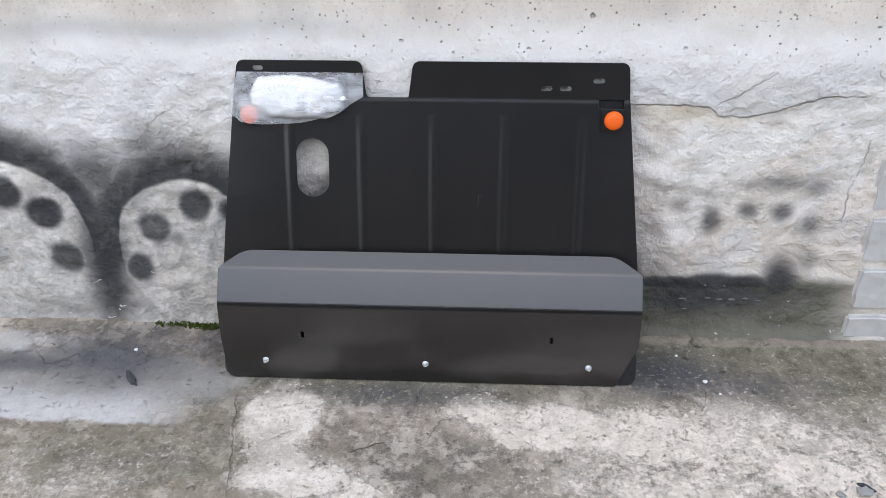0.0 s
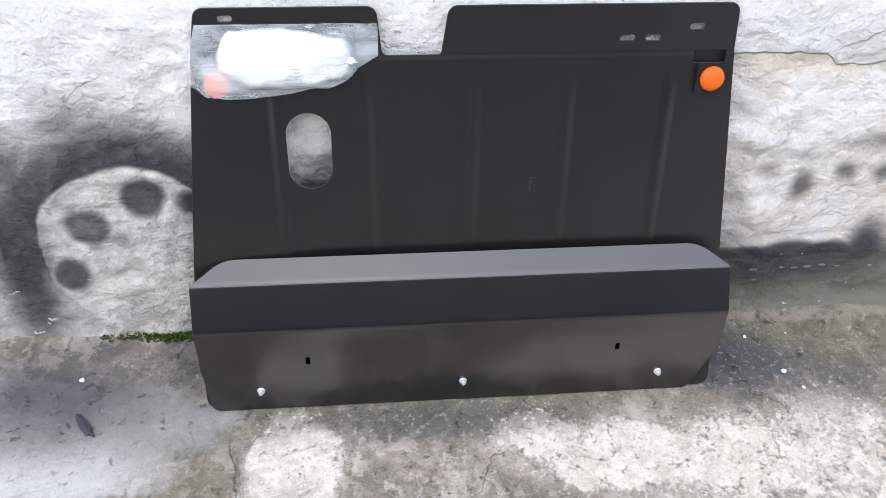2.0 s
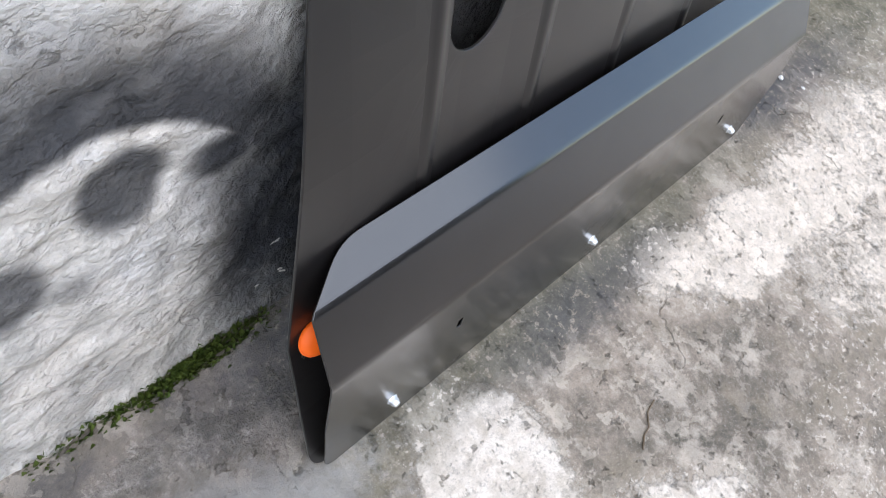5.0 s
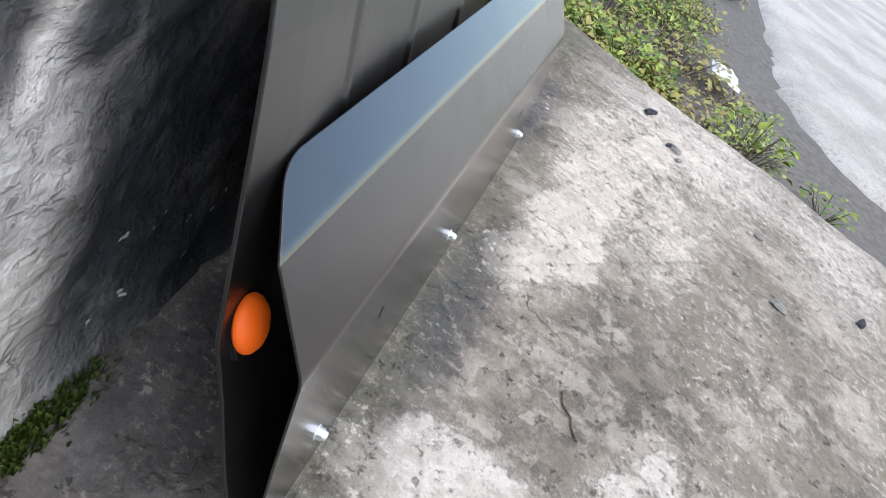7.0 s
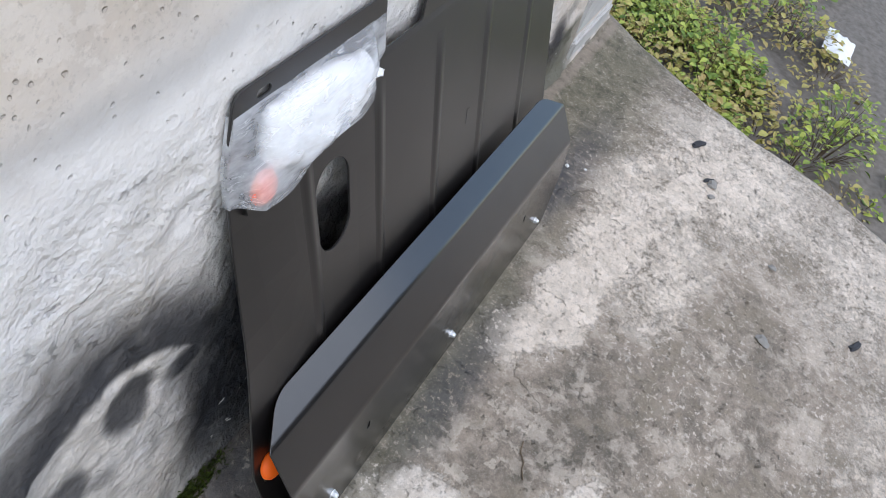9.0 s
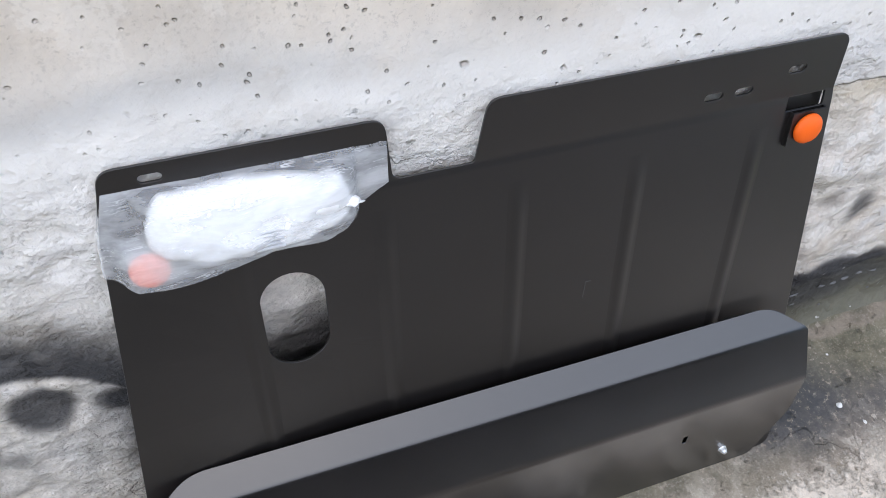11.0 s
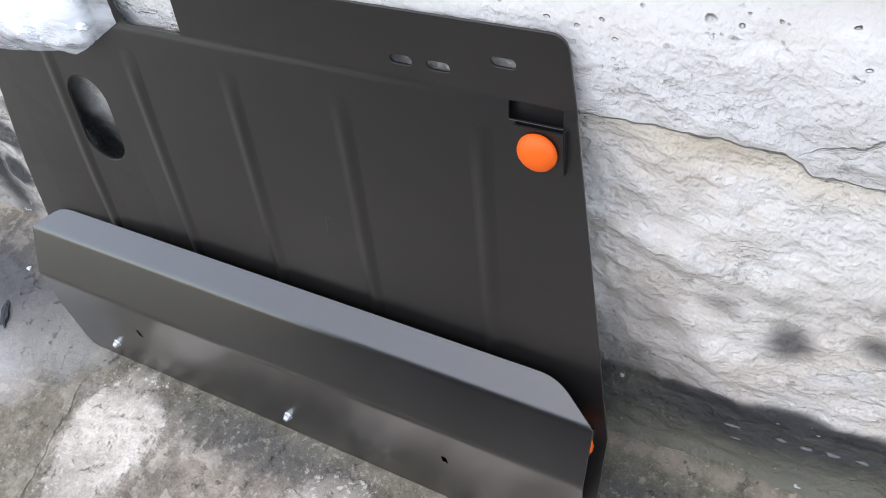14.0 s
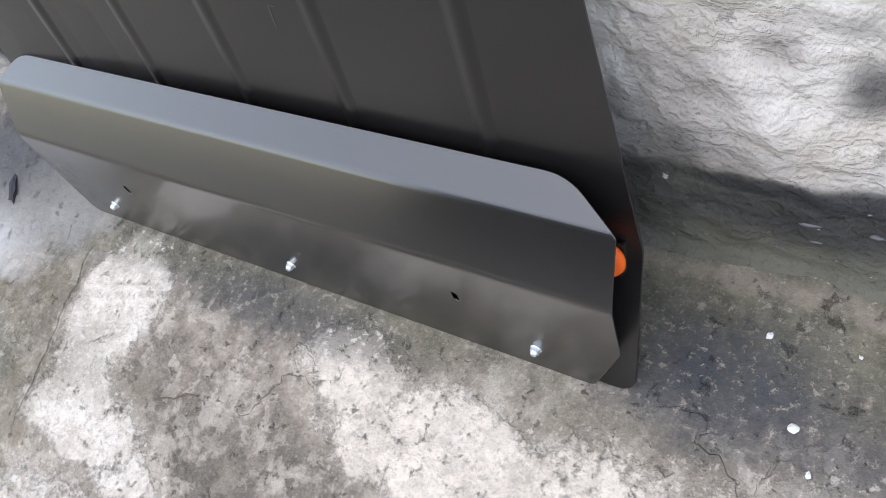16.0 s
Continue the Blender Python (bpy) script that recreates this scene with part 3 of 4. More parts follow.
def wall_y(x, z):
    """The wall's face: rough plaster low down, smoother cast concrete above, a sunk bed for the bricks at its end."""
    y = 0.172 + 0.07 * z
    rough = 1 - smooth01(z, 0.50, 0.66)
    bed = smooth01(x + 0.02 * fbm(x * 9, 4, z * 9), 0.885, 0.905) * (1 - smooth01(z, 0.43, 0.45))
    edge = SEAM[0][1] if x < SEAM[0][0] else SEAM[-1][1]
    for (x0, z0), (x1, z1) in zip(SEAM, SEAM[1:]):
        if x0 <= x < x1:
            edge = z0 + (z1 - z0) * (x - x0) / (x1 - x0)
    n = 0.002 * (1 - smooth01(z, edge - 0.008, edge + 0.002)) * smooth01(x, 0.1, 0.3)
    n += rough * (0.008 * fbm(x * 7, 1, z * 9) + 0.004 * fbm(x * 20 + z * 9, 2, z * 30 - x * 6, 5)) + 0.0012 * fbm(x * 30, 5, z * 30)
    n += 0.010 * fbm(x * 2.2, 8, z * 1.5, 3) * (0.4 + 0.6 * rough)
    return y + n * (1 - 0.8 * bed) + 0.004 * bed - 0.020 * (1 - smooth01(z, -0.01, 0.03))


def height_sheet(name, us, vs, at, material):
    verts = [at(u, v) for v in vs for u in us]
    n = len(us)
    faces = [(j * n + i, j * n + i + 1, (j + 1) * n + i + 1, (j + 1) * n + i) for j in range(len(vs) - 1) for i in range(n - 1)]
    me = bpy.data.meshes.new(name)
    me.from_pydata(verts, [], faces)
    me.materials.append(material)
    me.shade_smooth()
    return new(name, me)


def steps(a, b, near_a, near_b, fine, coarse):
    out, v = [], a
    while v < b:
        out.append(v)
        v += fine if near_a <= v <= near_b else coarse
    return out + [b]


def build_wall():
    """A thick cement wall whose face is uneven, with a far end and a top."""
    us = steps(-4.0, 1.20, -1.3, 1.2, 0.0075, 0.05)
    vs = steps(-0.06, 2.4, -0.06, 0.95, 0.0075, 0.06)
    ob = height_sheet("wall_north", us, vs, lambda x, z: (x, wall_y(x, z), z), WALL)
    bm = bmesh.new()
    bm.from_mesh(ob.data)
    rim = [e for e in bm.edges if e.is_boundary]
    g = bmesh.ops.extrude_edge_only(bm, edges=rim)
    for v in g["geom"]:
        if isinstance(v, bmesh.types.BMVert):
            v.co.y = 0.62
    bm.to_mesh(ob.data)
    bm.free()
    return tagged(ob, "weathered grey cement wall with black spray paint", "wall", kind="structure")


def floor_z(x, y):
    z = 0.003 * fbm(x * 4, y * 4, 0) + 0.0015 * fbm(x * 22, y * 22, 4, 4)
    z += 0.012 * smooth01(y, 0.06, 0.19) + 0.006 * smooth01(-x, 0.45, 0.7) * smooth01(y, -0.05, 0.08)
    near = 1 - smooth01(abs(x), 0.43, 0.50)
    flat = near * (1 - smooth01(abs(y - 0.02), 0.05, 0.12))
    return z * (1 - flat) - 0.001 * flat


def build_floor():
    us = steps(-4.0, 1.3, -1.3, 1.3, 0.011, 0.08)
    vs = steps(-2.6, 0.24, -0.85, 0.24, 0.010, 0.06)
    k0, k1 = us[0], us[-1]

    def at(u, y):
        s = (u - k0) / (k1 - k0)
        x = k0 + s * (slab_edge(y) - k0)
        rim = smooth01(s, 0.988, 1.0)
        return (x, y, floor_z(x, y) - 0.02 * rim * rim)
    ob = height_sheet("floor", us, vs, at, FLOOR)
    bm = bmesh.new()
    bm.from_mesh(ob.data)
    rim = [e for e in bm.edges if e.is_boundary]
    g = bmesh.ops.extrude_edge_only(bm, edges=rim)
    for v in g["geom"]:
        if isinstance(v, bmesh.types.BMVert):
            v.co.z = -0.2
    bm.to_mesh(ob.data)
    bm.free()
    return tagged(ob, "worn concrete slab with flaking lime and stains", "slab", kind="structure")


def build_ground():
    us = [-400, -60, -10, -3, 0.4] + [0.4 + 0.04 * i for i in range(1, 60)] + [3.5, 6, 12, 60, 400]
    vs = [-400, -60, -10, -4] + [-3 + 0.06 * i for i in range(62)] + [1.5, 4, 12, 60, 400]

    def at(x, y):
        z = -0.13
        if 0.4 < x < 3.4 and -3 < y < 1:
            z += 0.02 * fbm(x * 3, y * 3, 7)
        return (x, y, z)
    ob = height_sheet("ground", us, vs, at, SOIL)
    return tagged(ob, "bare grey-brown soil beside the slab", "ground", kind="structure")


def build_road():
    us = [1.2 + 0.05 * i for i in range(40)] + [3.3, 3.5, 4, 5, 7, 10, 16]
    vs = [8, 4, 2, 1, 0.6, 0.3, 0.15, 0.1, 0.06, 0.03, 0]

    def at(x, v):
        edge = -0.62 - 0.52 * math.exp((1.62 - x) / 0.35) + 0.07 * fbm(x * 3, 0, 0) + 0.03 * fbm(x * 11, 2, 0)
        y = edge - v
        return (x, y, -0.165 + 0.062 * smooth01(v, 0, 0.12) + 0.004 * fbm(x * 2, y * 2, 1))
    return tagged(height_sheet("road", us, vs, at, ROAD), "pale worn asphalt road", "road", kind="structure")


build_wall()
build_floor()
build_ground()
build_road()


# unseen block added in place of buildings, so the plate reflects something dark
def build_unseen_block():
    bm = bmesh.new()
    box(bm, -5.6, 8, -9.4, -9, -0.13, 5.5)
    tagged(part("unseen_dark_block", bm, plain("dark_block", (0.07, 0.068, 0.065), 0.9, 0, 0.2, 0.3, 3, 0.3)), "unseen dark block added to darken the plate's reflections", "wall", kind="structure")


build_unseen_block()


def lump(bm, c, r, seed, sub=2, rough=0.35, squash=(1, 1, 1)):
    g = bmesh.ops.create_icosphere(bm, subdivisions=sub, radius=1)
    for v in g["verts"]:
        d = 1 + rough * noise.noise(v.co * 1.7 + Vector((seed * 3.1, seed, 0)))
        v.co = Vector((c[0] + v.co.x * d * r * squash[0], c[1] + v.co.y * d * r * squash[1], c[2] + v.co.z * d * r * squash[2]))


# ---- brick patch at the wall's end ----
def build_bricks():
    wall = bpy.data.objects["wall_north"]
    for x0, x1, z0, z1, proud in ((0.895, 1.14, 0.312, 0.43, 0.001), (0.90, 1.15, 0.196, 0.300, 0.002), (0.905, 1.16, 0.082, 0.184, 0.001), (0.90, 1.17, 0.012, 0.070, 0.004)):
        bm = bmesh.new()
        face = 0.172 + 0.07 * (z0 + z1) / 2 - proud
        box(bm, x0, x1, face, face + 0.045, z0, z1, 0.006)
        bmesh.ops.subdivide_edges(bm, edges=[e for e in bm.edges if e.calc_length() > 0.05], cuts=4, use_grid_fill=True)
        for v in bm.verts:
            v.co += Vector((0.004 * fbm(v.co.z * 20, 1, x0), 0.002 * fbm(v.co.x * 30, v.co.z * 30, 9), 0.003 * fbm(v.co.x * 20, 2, 4)))
        part("brick", bm, BRICK, wall)


build_bricks()


def build_drips():
    """Small pale lumps of plaster that stick to the dark foot of the wall."""
    wall = bpy.data.objects["wall_north"]
    for i, (x, z, r, wide) in enumerate(((0.545, 0.102, 0.005, 2.6), (0.600, 0.104, 0.005, 1.6), (0.625, 0.100, 0.006, 1.5), (0.652, 0.098, 0.006, 1.6), (0.682, 0.100, 0.005, 1.7), (0.712, 0.096, 0.004, 2.2),
                                         (0.552, 0.078, 0.004, 2.0), (0.518, 0.052, 0.004, 0.8), (0.622, 0.048, 0.004, 0.9), (0.722, 0.052, 0.004, 0.9))):
        bm = bmesh.new()
        lump(bm, (x, wall_y(x, z) - 0.0005, z), r * 0.8, i + 40, 2, 0.6, (wide, 0.5, 0.5))
        part("plaster_lump", bm, DRIP, wall, "", True)


build_drips()


# ---- the guard plate ----
TOP, FOLD, KNEE, FOOT = (0.2075, 0.614), (0.1955, 0.544), (0.092, 0.158), (0.0075, 0.001)
MID = 0.004


def cap_mesh():
    """A domed rubber button of 37 mm, its back at the origin, facing +z."""
    bm = bmesh.new()
    prof = [(0.0, 0.0115), (0.006, 0.0112), (0.011, 0.0100), (0.0150, 0.0078), (0.0177, 0.0048), (0.0183, 0.0022), (0.0172, 0.0004), (0.0, 0.0004)]
    vs = [bm.verts.new((r, 0, h)) for r, h in prof]
    es = [bm.edges.new((a, b)) for a, b in zip(vs, vs[1:])]
    bmesh.ops.spin(bm, geom=vs + es, cent=(0, 0, 0), axis=(0, 0, 1), angle=2 * math.pi, steps=32)
    bmesh.ops.remove_doubles(bm, verts=bm.verts, dist=1e-5)
    return mesh_of("button", bm, ORANGE, True)


def rib_mesh(length, wide, high):
    """A pressed bead of rounded section that runs out at both ends; it lies in the sheet's plane along v."""
    bm = bmesh.new()
    rows = []
    n, k = 24, 9
    for j in range(n + 1):
        s = j / n
        end = min(1, s * 9, (1 - s) * 9)
        row = []
        for i in range(k):
            a = -1 + 2 * i / (k - 1)
            row.append(bm.verts.new((a * wide / 2, s * length, high * end * 0.5 * (1 + math.cos(math.pi * a)))))
        rows.append(row)
    for a, b in zip(rows, rows[1:]):
        for i in range(k - 1):
            bm.faces.new((a[i], a[i + 1], b[i + 1], b[i]))
    return mesh_of("rib", bm, PLATE, True)


def half_width(z):
    """Half the plate's width at height z."""
    return 0.384 + (0.544 - z) * 0.125 if z > 0.2 else 0.426


def twist(x, z):
    """How far the sheet stands forward of its plane: the lower corner on its western side is bent out a little."""
    return 0.014 * smooth01(-x, 0.16, 0.42) * (1 - smooth01(z, 0.30, 0.52)) * smooth01(z, 0.02, 0.16)


def fold_sheet(outline, holes, thick, profile, material):
    """A flat sheet bent along its folds: profile is (y, z, bend radius) from the foot up, v of the outline runs along it."""
    line = [Vector((0, y, z)) for y, z in rounded_line(profile)]
    runs = [0.0]
    for a, b in zip(line, line[1:]):
        runs.append(runs[-1] + (b - a).length)
    me = sheet(outline, holes, thick, Matrix.Identity(4), material)
    bm = bmesh.new()
    bm.from_mesh(me)
    bmesh.ops.remove_doubles(bm, verts=bm.verts, dist=1e-6)
    for r in runs[1:-1]:
        bmesh.ops.bisect_plane(bm, geom=bm.verts[:] + bm.edges[:] + bm.faces[:], dist=1e-6, plane_co=(0, r, 0), plane_no=(0, 1, 0))
    dirs = [(b - a).normalized() for a, b in zip(line, line[1:])]
    for v in bm.verts:
        k = 0
        while k < len(dirs) - 1 and v.co.y > runs[k + 1] + 1e-6:
            k += 1
        d = dirs[k]
        if abs(v.co.y - runs[k + 1]) < 2e-6 and k + 1 < len(dirs):
            d = (dirs[k] + dirs[k + 1]).normalized()
        n = Vector((1, 0, 0)).cross(d)
        p = line[k] + dirs[k] * (v.co.y - runs[k])
        v.co = Vector((v.co.x, p.y, p.z)) + n * v.co.z
    bm.to_mesh(me)
    bm.free()
    return me


def rounded_line(profile, n=5):
    out = [profile[0][:2]]
    for i in range(1, len(profile) - 1):
        p, a, b = Vector(profile[i][:2]), Vector(profile[i - 1][:2]), Vector(profile[i + 1][:2])
        r = profile[i][2]
        q0, q1 = p + (a - p).normalized() * r, p + (b - p).normalized() * r
        for j in range(n + 1):
            s = j / n
            w = (1 - s) ** 2 * q0 + 2 * s * (1 - s) * p + s * s * q1
            out.append((w.x, w.y))
    return out + [profile[-1][:2]]


def build_plate():
    thing = empty("engine_guard_plate")
    th = 0.003
    pm, length = plane_pose(*KNEE, *FOLD)
    fm, fl = plane_pose(*FOOT, *KNEE)
    tl = math.dist(FOLD, TOP)
    f = lambda z: (z - KNEE[1]) / (FOLD[1] - KNEE[1]) * length
    g = lambda z: fl + length + (z - FOLD[1]) / (TOP[1] - FOLD[1]) * tl - 0.0004
    hole = slot(-0.228, fl + (f(0.354) + f(0.468)) / 2, 0.066, f(0.468) - f(0.354))
    wb, wt = half_width(0.22) + 0.004, half_width(0.544)
    a, b = MID + wt - 0.060, MID + wt - 0.010
    window = rounded([(a, fl + f(0.546), 0.002), (b, fl + f(0.546), 0.002), (b, fl + f(0.528), 0.002), (a, fl + f(0.528), 0.002)], 3)
    top = fl + length + tl - 0.0004
    nb = g(0.5455)
    outline = rounded([(MID - 0.426, 0, 0.022), (MID + 0.426, 0, 0.022), (MID + wb, fl, 0), (MID + wt, fl + length, 0), (0.382, top, 0.016), (-0.026, top, 0.016),
                       (-0.036, nb, 0.006), (-0.119, nb, 0.010), (-0.126, top, 0.016), (-0.366, top, 0.016), (MID - wt, fl + length, 0), (MID - wb, fl, 0)])
    holes = [hole, window, slot(-0.327, g(0.600), 0.021, 0.0098)]
    holes += [slot(u, g(z), 0.0235, 0.0105) for u, z in ((0.228, 0.566), (0.265, 0.566), (0.327, 0.581))]
    me = fold_sheet(outline, holes, th, [(*FOOT, 0), (*KNEE, 0.012), (0.1943, 0.5380, 0.002), (0.1974, 0.5455, 0.003), (*TOP, 0)], PLATE)
    bm = bmesh.new()
    bm.from_mesh(me)
    for cut in (0.08, 0.12, 0.20, 0.24, 0.28, 0.32, 0.36, 0.40, 0.44, 0.48, 0.52):
        bmesh.ops.bisect_plane(bm, geom=bm.verts[:] + bm.edges[:] + bm.faces[:], dist=1e-6, plane_co=(0, 0, cut), plane_no=(0, 0, 1))
    for cut in (-0.36, -0.30, -0.24, -0.18, -0.12, -0.06, 0.0, 0.06):
        bmesh.ops.bisect_plane(bm, geom=bm.verts[:] + bm.edges[:] + bm.faces[:], dist=1e-6, plane_co=(cut, 0, 0), plane_no=(1, 0, 0))
    for v in bm.verts:
        v.co.y -= twist(v.co.x, v.co.z)
    bm.to_mesh(me)
    bm.free()
    part("sheet", me, PLATE, thing)
    # dark strip added behind the window, standing in for the shade there
    bm = bmesh.new()
    box(bm, -0.030, 0.030, -0.018, 0.018, -0.010, -0.0085, 0.0005)
    part("window_shade_strip", bm, PLATE, thing).matrix_basis = pm @ pose((a + b) / 2, f(0.537), 0)
    # pressed ribs
    for u in (-0.272, -0.130, 0.012, 0.150, 0.300):
        me = rib_mesh(f(0.515) - f(0.17), 0.024, 0.0021)
        me.transform(pm @ pose(u, f(0.17), th / 2 - 0.0002))
        for v in me.vertices:
            v.co.y -= twist(v.co.x, v.co.z)
        part("rib", me, PLATE, thing)
    # brackets with rubber buttons in the four corners
    button = cap_mesh()
    for u, z, mat in ((0.358, 0.508, pm), (-0.347, 0.512, pm), (-0.400, 0.159, fm), (0.404, 0.151, fm)):
        if mat is pm:
            at = mat @ pose(u, f(z), th / 2)
            out = 0.006
            hw, hh = 0.023, 0.021
        else:
            v = (z - FOOT[1]) / (KNEE[1] - FOOT[1]) * fl
            at = Matrix.Translation((0, -twist(u, z), 0)) @ mat @ pose(u, v, th / 2)
            out = 0.0035 if u < 0 else 0.009
            hw, hh = 0.014, 0.018
        bm = bmesh.new()
        box(bm, -hw, hw, -hh, hh, out - 0.0025, out, 0.0008)
        box(bm, -hw, -hw + 0.0025, -hh, hh, -0.001, out - 0.0026, 0.0004)
        box(bm, hw - 0.0025, hw, -hh, hh, -0.001, out - 0.0026, 0.0004)
        br = part("bracket", bm, PLATE, thing)
        br.matrix_basis = at
        bt = part("rubber_button", button, ORANGE, br, "domed orange rubber button")
        bt.matrix_basis = pose(0, 0, out)
    # a light scratch in the paint
    bm = bmesh.new()
    box(bm, -0.0006, 0.0006, -0.014, 0.010, 0, 0.0003)
    box(bm, 0.0007, 0.007, 0.0088, 0.010, 0, 0.0003)
    part("scratch", bm, plain("scraped_paint", (0.07, 0.07, 0.07), 0.5), thing, "small pale scratch").matrix_basis = pm @ pose(0.102, f(0.352), th / 2, 0, 0, -4)
    # folded front deflector, three faces in one sheet
    b0, b1, lip, back = (0.0015, 0.002), (0.0275, 0.166), (0.0695, 0.229), (0.1015, 0.2505)
    lm, ll = plane_pose(*b0, *b1)
    h = lambda z: (z - b0[1]) / (b1[1] - b0[1]) * ll
    eyes = [rounded([(u - 0.004, h(0.096), 0.002), (u + 0.004, h(0.094), 0.002), (u + 0.004, h(0.110), 0.003), (u - 0.004, h(0.111), 0.003)], 3) for u in (-0.251, 0.254)]
    w = 0.425
    ul, kl = math.dist(b1, lip), math.dist(lip, back)
    v1, v2, v3 = ll, ll + ul, ll + ul + kl
    outline = rounded([(MID - 0.416, 0, 0.018), (MID + 0.385, 0, 0.012), (MID + 0.424, h(0.092), 0.02), (MID + w, v1, 0.0), (MID + w, v2 - 0.003, 0.003), (MID + w - 0.004, v2 + 0.002, 0.002), (MID + 0.376, v3, 0.060),
                       (MID - 0.376, v3, 0.060), (MID - w + 0.004, v2 + 0.002, 0.002), (MID - w, v2 - 0.003, 0.003), (MID - w, v1, 0.0), (MID - 0.424, h(0.092), 0.02)])
    me = fold_sheet(outline, eyes, 0.002, [(*b0, 0), (*b1, 0.006), (*lip, 0.0045), (*back, 0)], SATIN)
    skirt = part("front_deflector", me, SATIN, thing, "folded satin black front lip")
    # bolts through the deflector's foot
    bm = bmesh.new()
    bmesh.ops.create_cone(bm, cap_ends=True, segments=6, radius1=0.0052, radius2=0.0052, depth=0.0055, matrix=pose(0, 0, 0.0025))
    bmesh.ops.create_cone(bm, cap_ends=True, segments=16, radius1=0.0042, radius2=0.0032, depth=0.003, matrix=pose(0, 0, 0.0067))
    bmesh.ops.create_cone(bm, cap_ends=True, segments=20, radius1=0.0066, radius2=0.0064, depth=0.001, matrix=pose(0, 0, 0.0002))
    bolt = mesh_of("bolt", bm, ZINC)
    for u in (-0.331, 0.0, 0.332):
        b = part("bolt", bolt, ZINC, skirt, "bright zinc bolt")
        b.matrix_basis = lm @ pose(u, h(0.043), 0.001)
    return tagged(thing, "black powder-coated steel engine guard leaning on a wall", "guard plate")


build_plate()


# ---- the packet of fittings in stretch film ----
def packet_depth(u, v):
    """How far the packet bulges at (u, v), both from -1 to 1."""
    d = max(0, 1 - abs(u) ** 4) * max(0, 1 - abs(v) ** 3.2)
    return d ** 0.45 * (1 + 0.18 * fbm(u * 1.8, v * 1.3, 2, 3))


def build_packet():
    thing = empty("fittings_packet")
    cx, cz, rx, rz = -0.252, 0.549, 0.090, 0.037

    def base(z):
        return 0.1955 - (0.544 - z) * 0.268 if z < 0.544 else 0.1955 + (z - 0.544) * 0.22

    bm = bmesh.new()
    n, k = 44, 22
    rows = []
    for j in range(k + 1):
        row = []
        for i in range(n + 1):
            p, q = -1 + 2 * i / n, -1 + 2 * j / k
            u, v = p * math.sqrt(1 - 0.30 * q * q), q * math.sqrt(1 - 0.30 * p * p)
            x = cx + u * rx * (1 + 0.06 * fbm(v * 2, 1, 1)) + 0.004 * v
            z = cz + v * rz * (1 - 0.22 * max(0, u) + 0.10 * fbm(u * 2.5, 4, 0)) - 0.004 * u
            row.append(bm.verts.new((x, base(z) - 0.004 - 0.025 * packet_depth(p * 0.97, q * 0.97), z)))
        rows.append(row)
    for a, b in zip(rows, rows[1:]):
        for i in range(n):
            bm.faces.new((a[i], a[i + 1], b[i + 1], b[i]))
    rim = [e for e in bm.edges if e.is_boundary]
    g = bmesh.ops.extrude_edge_only(bm, edges=rim)
    low = [v for v in g["geom"] if isinstance(v, bmesh.types.BMVert)]
    for v in low:
        v.co.y = base(v.co.z) - 0.002
    bmesh.ops.holes_fill(bm, edges=[e for e in bm.edges if e.is_boundary], sides=0)
    part("packet", bm, PACKET, thing, "bulging white plastic packet", True)
    bm = bmesh.new()
    lump(bm, (-0.163, 0.178, 0.548), 0.006, 4, 3, 0.9, (1.4, 0.8, 0.7))
    part("twisted_end", bm, PACKET, thing, "", True)
    # faint printed bars on the packet
    bars = bmesh.new()
    for r in range(5):
        x0, z0 = -0.255, 0.526 + 0.0042 * r
        box(bars, x0, x0 + 0.026 - 0.004 * (r % 2), base(z0) - 0.0290, base(z0) - 0.0265, z0, z0 + 0.0016, 0.0)
    tagged(part("print", bars, INK, thing, "grey unreadable printed bars"), kind="stuff")
    # stretch film pulled over the packet and round the plate's edge
    bm = bmesh.new()
    n, k = 80, 36
    rows = []
    for j in range(k + 1):
        s = j / k
        row = []
        for i in range(n + 1):
            t = i / n
            x = -0.386 + t * 0.262
            sag = 0.498 + 0.010 * (1 - min(1, t / 0.5)) ** 2 + 0.050 * max(0, (t - 0.5) / 0.5) ** 1.7
            z = sag + s * (0.592 - sag) + (0.003 * fbm(x * 20, 3, 0) if 0 < s < 1 else 0)
            edge = -0.387 + (z - 0.50) * 0.10 if z < 0.544 else -0.3826 + (z - 0.544) * 0.30
            x = max(x, edge)
            u, v = (x - cx) / rx / 1.08, (z - cz) / rz / 1.12
            lift = 0.026 * packet_depth(u, v) if abs(u) < 1 and abs(v) < 1 else 0
            corner = 0.020 * (1 - smooth01(-0.352 - x, 0.006, 0.030)) * (1 - smooth01(x + 0.352, 0.010, 0.13)) * (1 - smooth01(abs(z - 0.512), 0.014, 0.060))
            tent = 0.009 * (1 - abs(2 * s - 1) ** 2) * (1 - smooth01(t, 0.75, 1.0)) * smooth01(t, 0.0, 0.12)
            y = base(z) - 0.0035 - max(lift, corner, tent) - 0.0008 * fbm(x * 25, z * 60, 6)
            row.append(bm.verts.new((x, y, z)))
        back = bm.verts.new((row[0].co.x - 0.001, base(row[0].co.z) + 0.004, row[0].co.z))
        rows.append([back] + row)
    for a, b in zip(rows, rows[1:]):
        for i in range(n + 1):
            bm.faces.new((a[i], a[i + 1], b[i + 1], b[i]))
    part("stretch_film", bm, FILM, thing, "creased clear stretch film", True)
    return tagged(thing, "white packet of fittings held by clear stretch film", "packet")


build_packet()


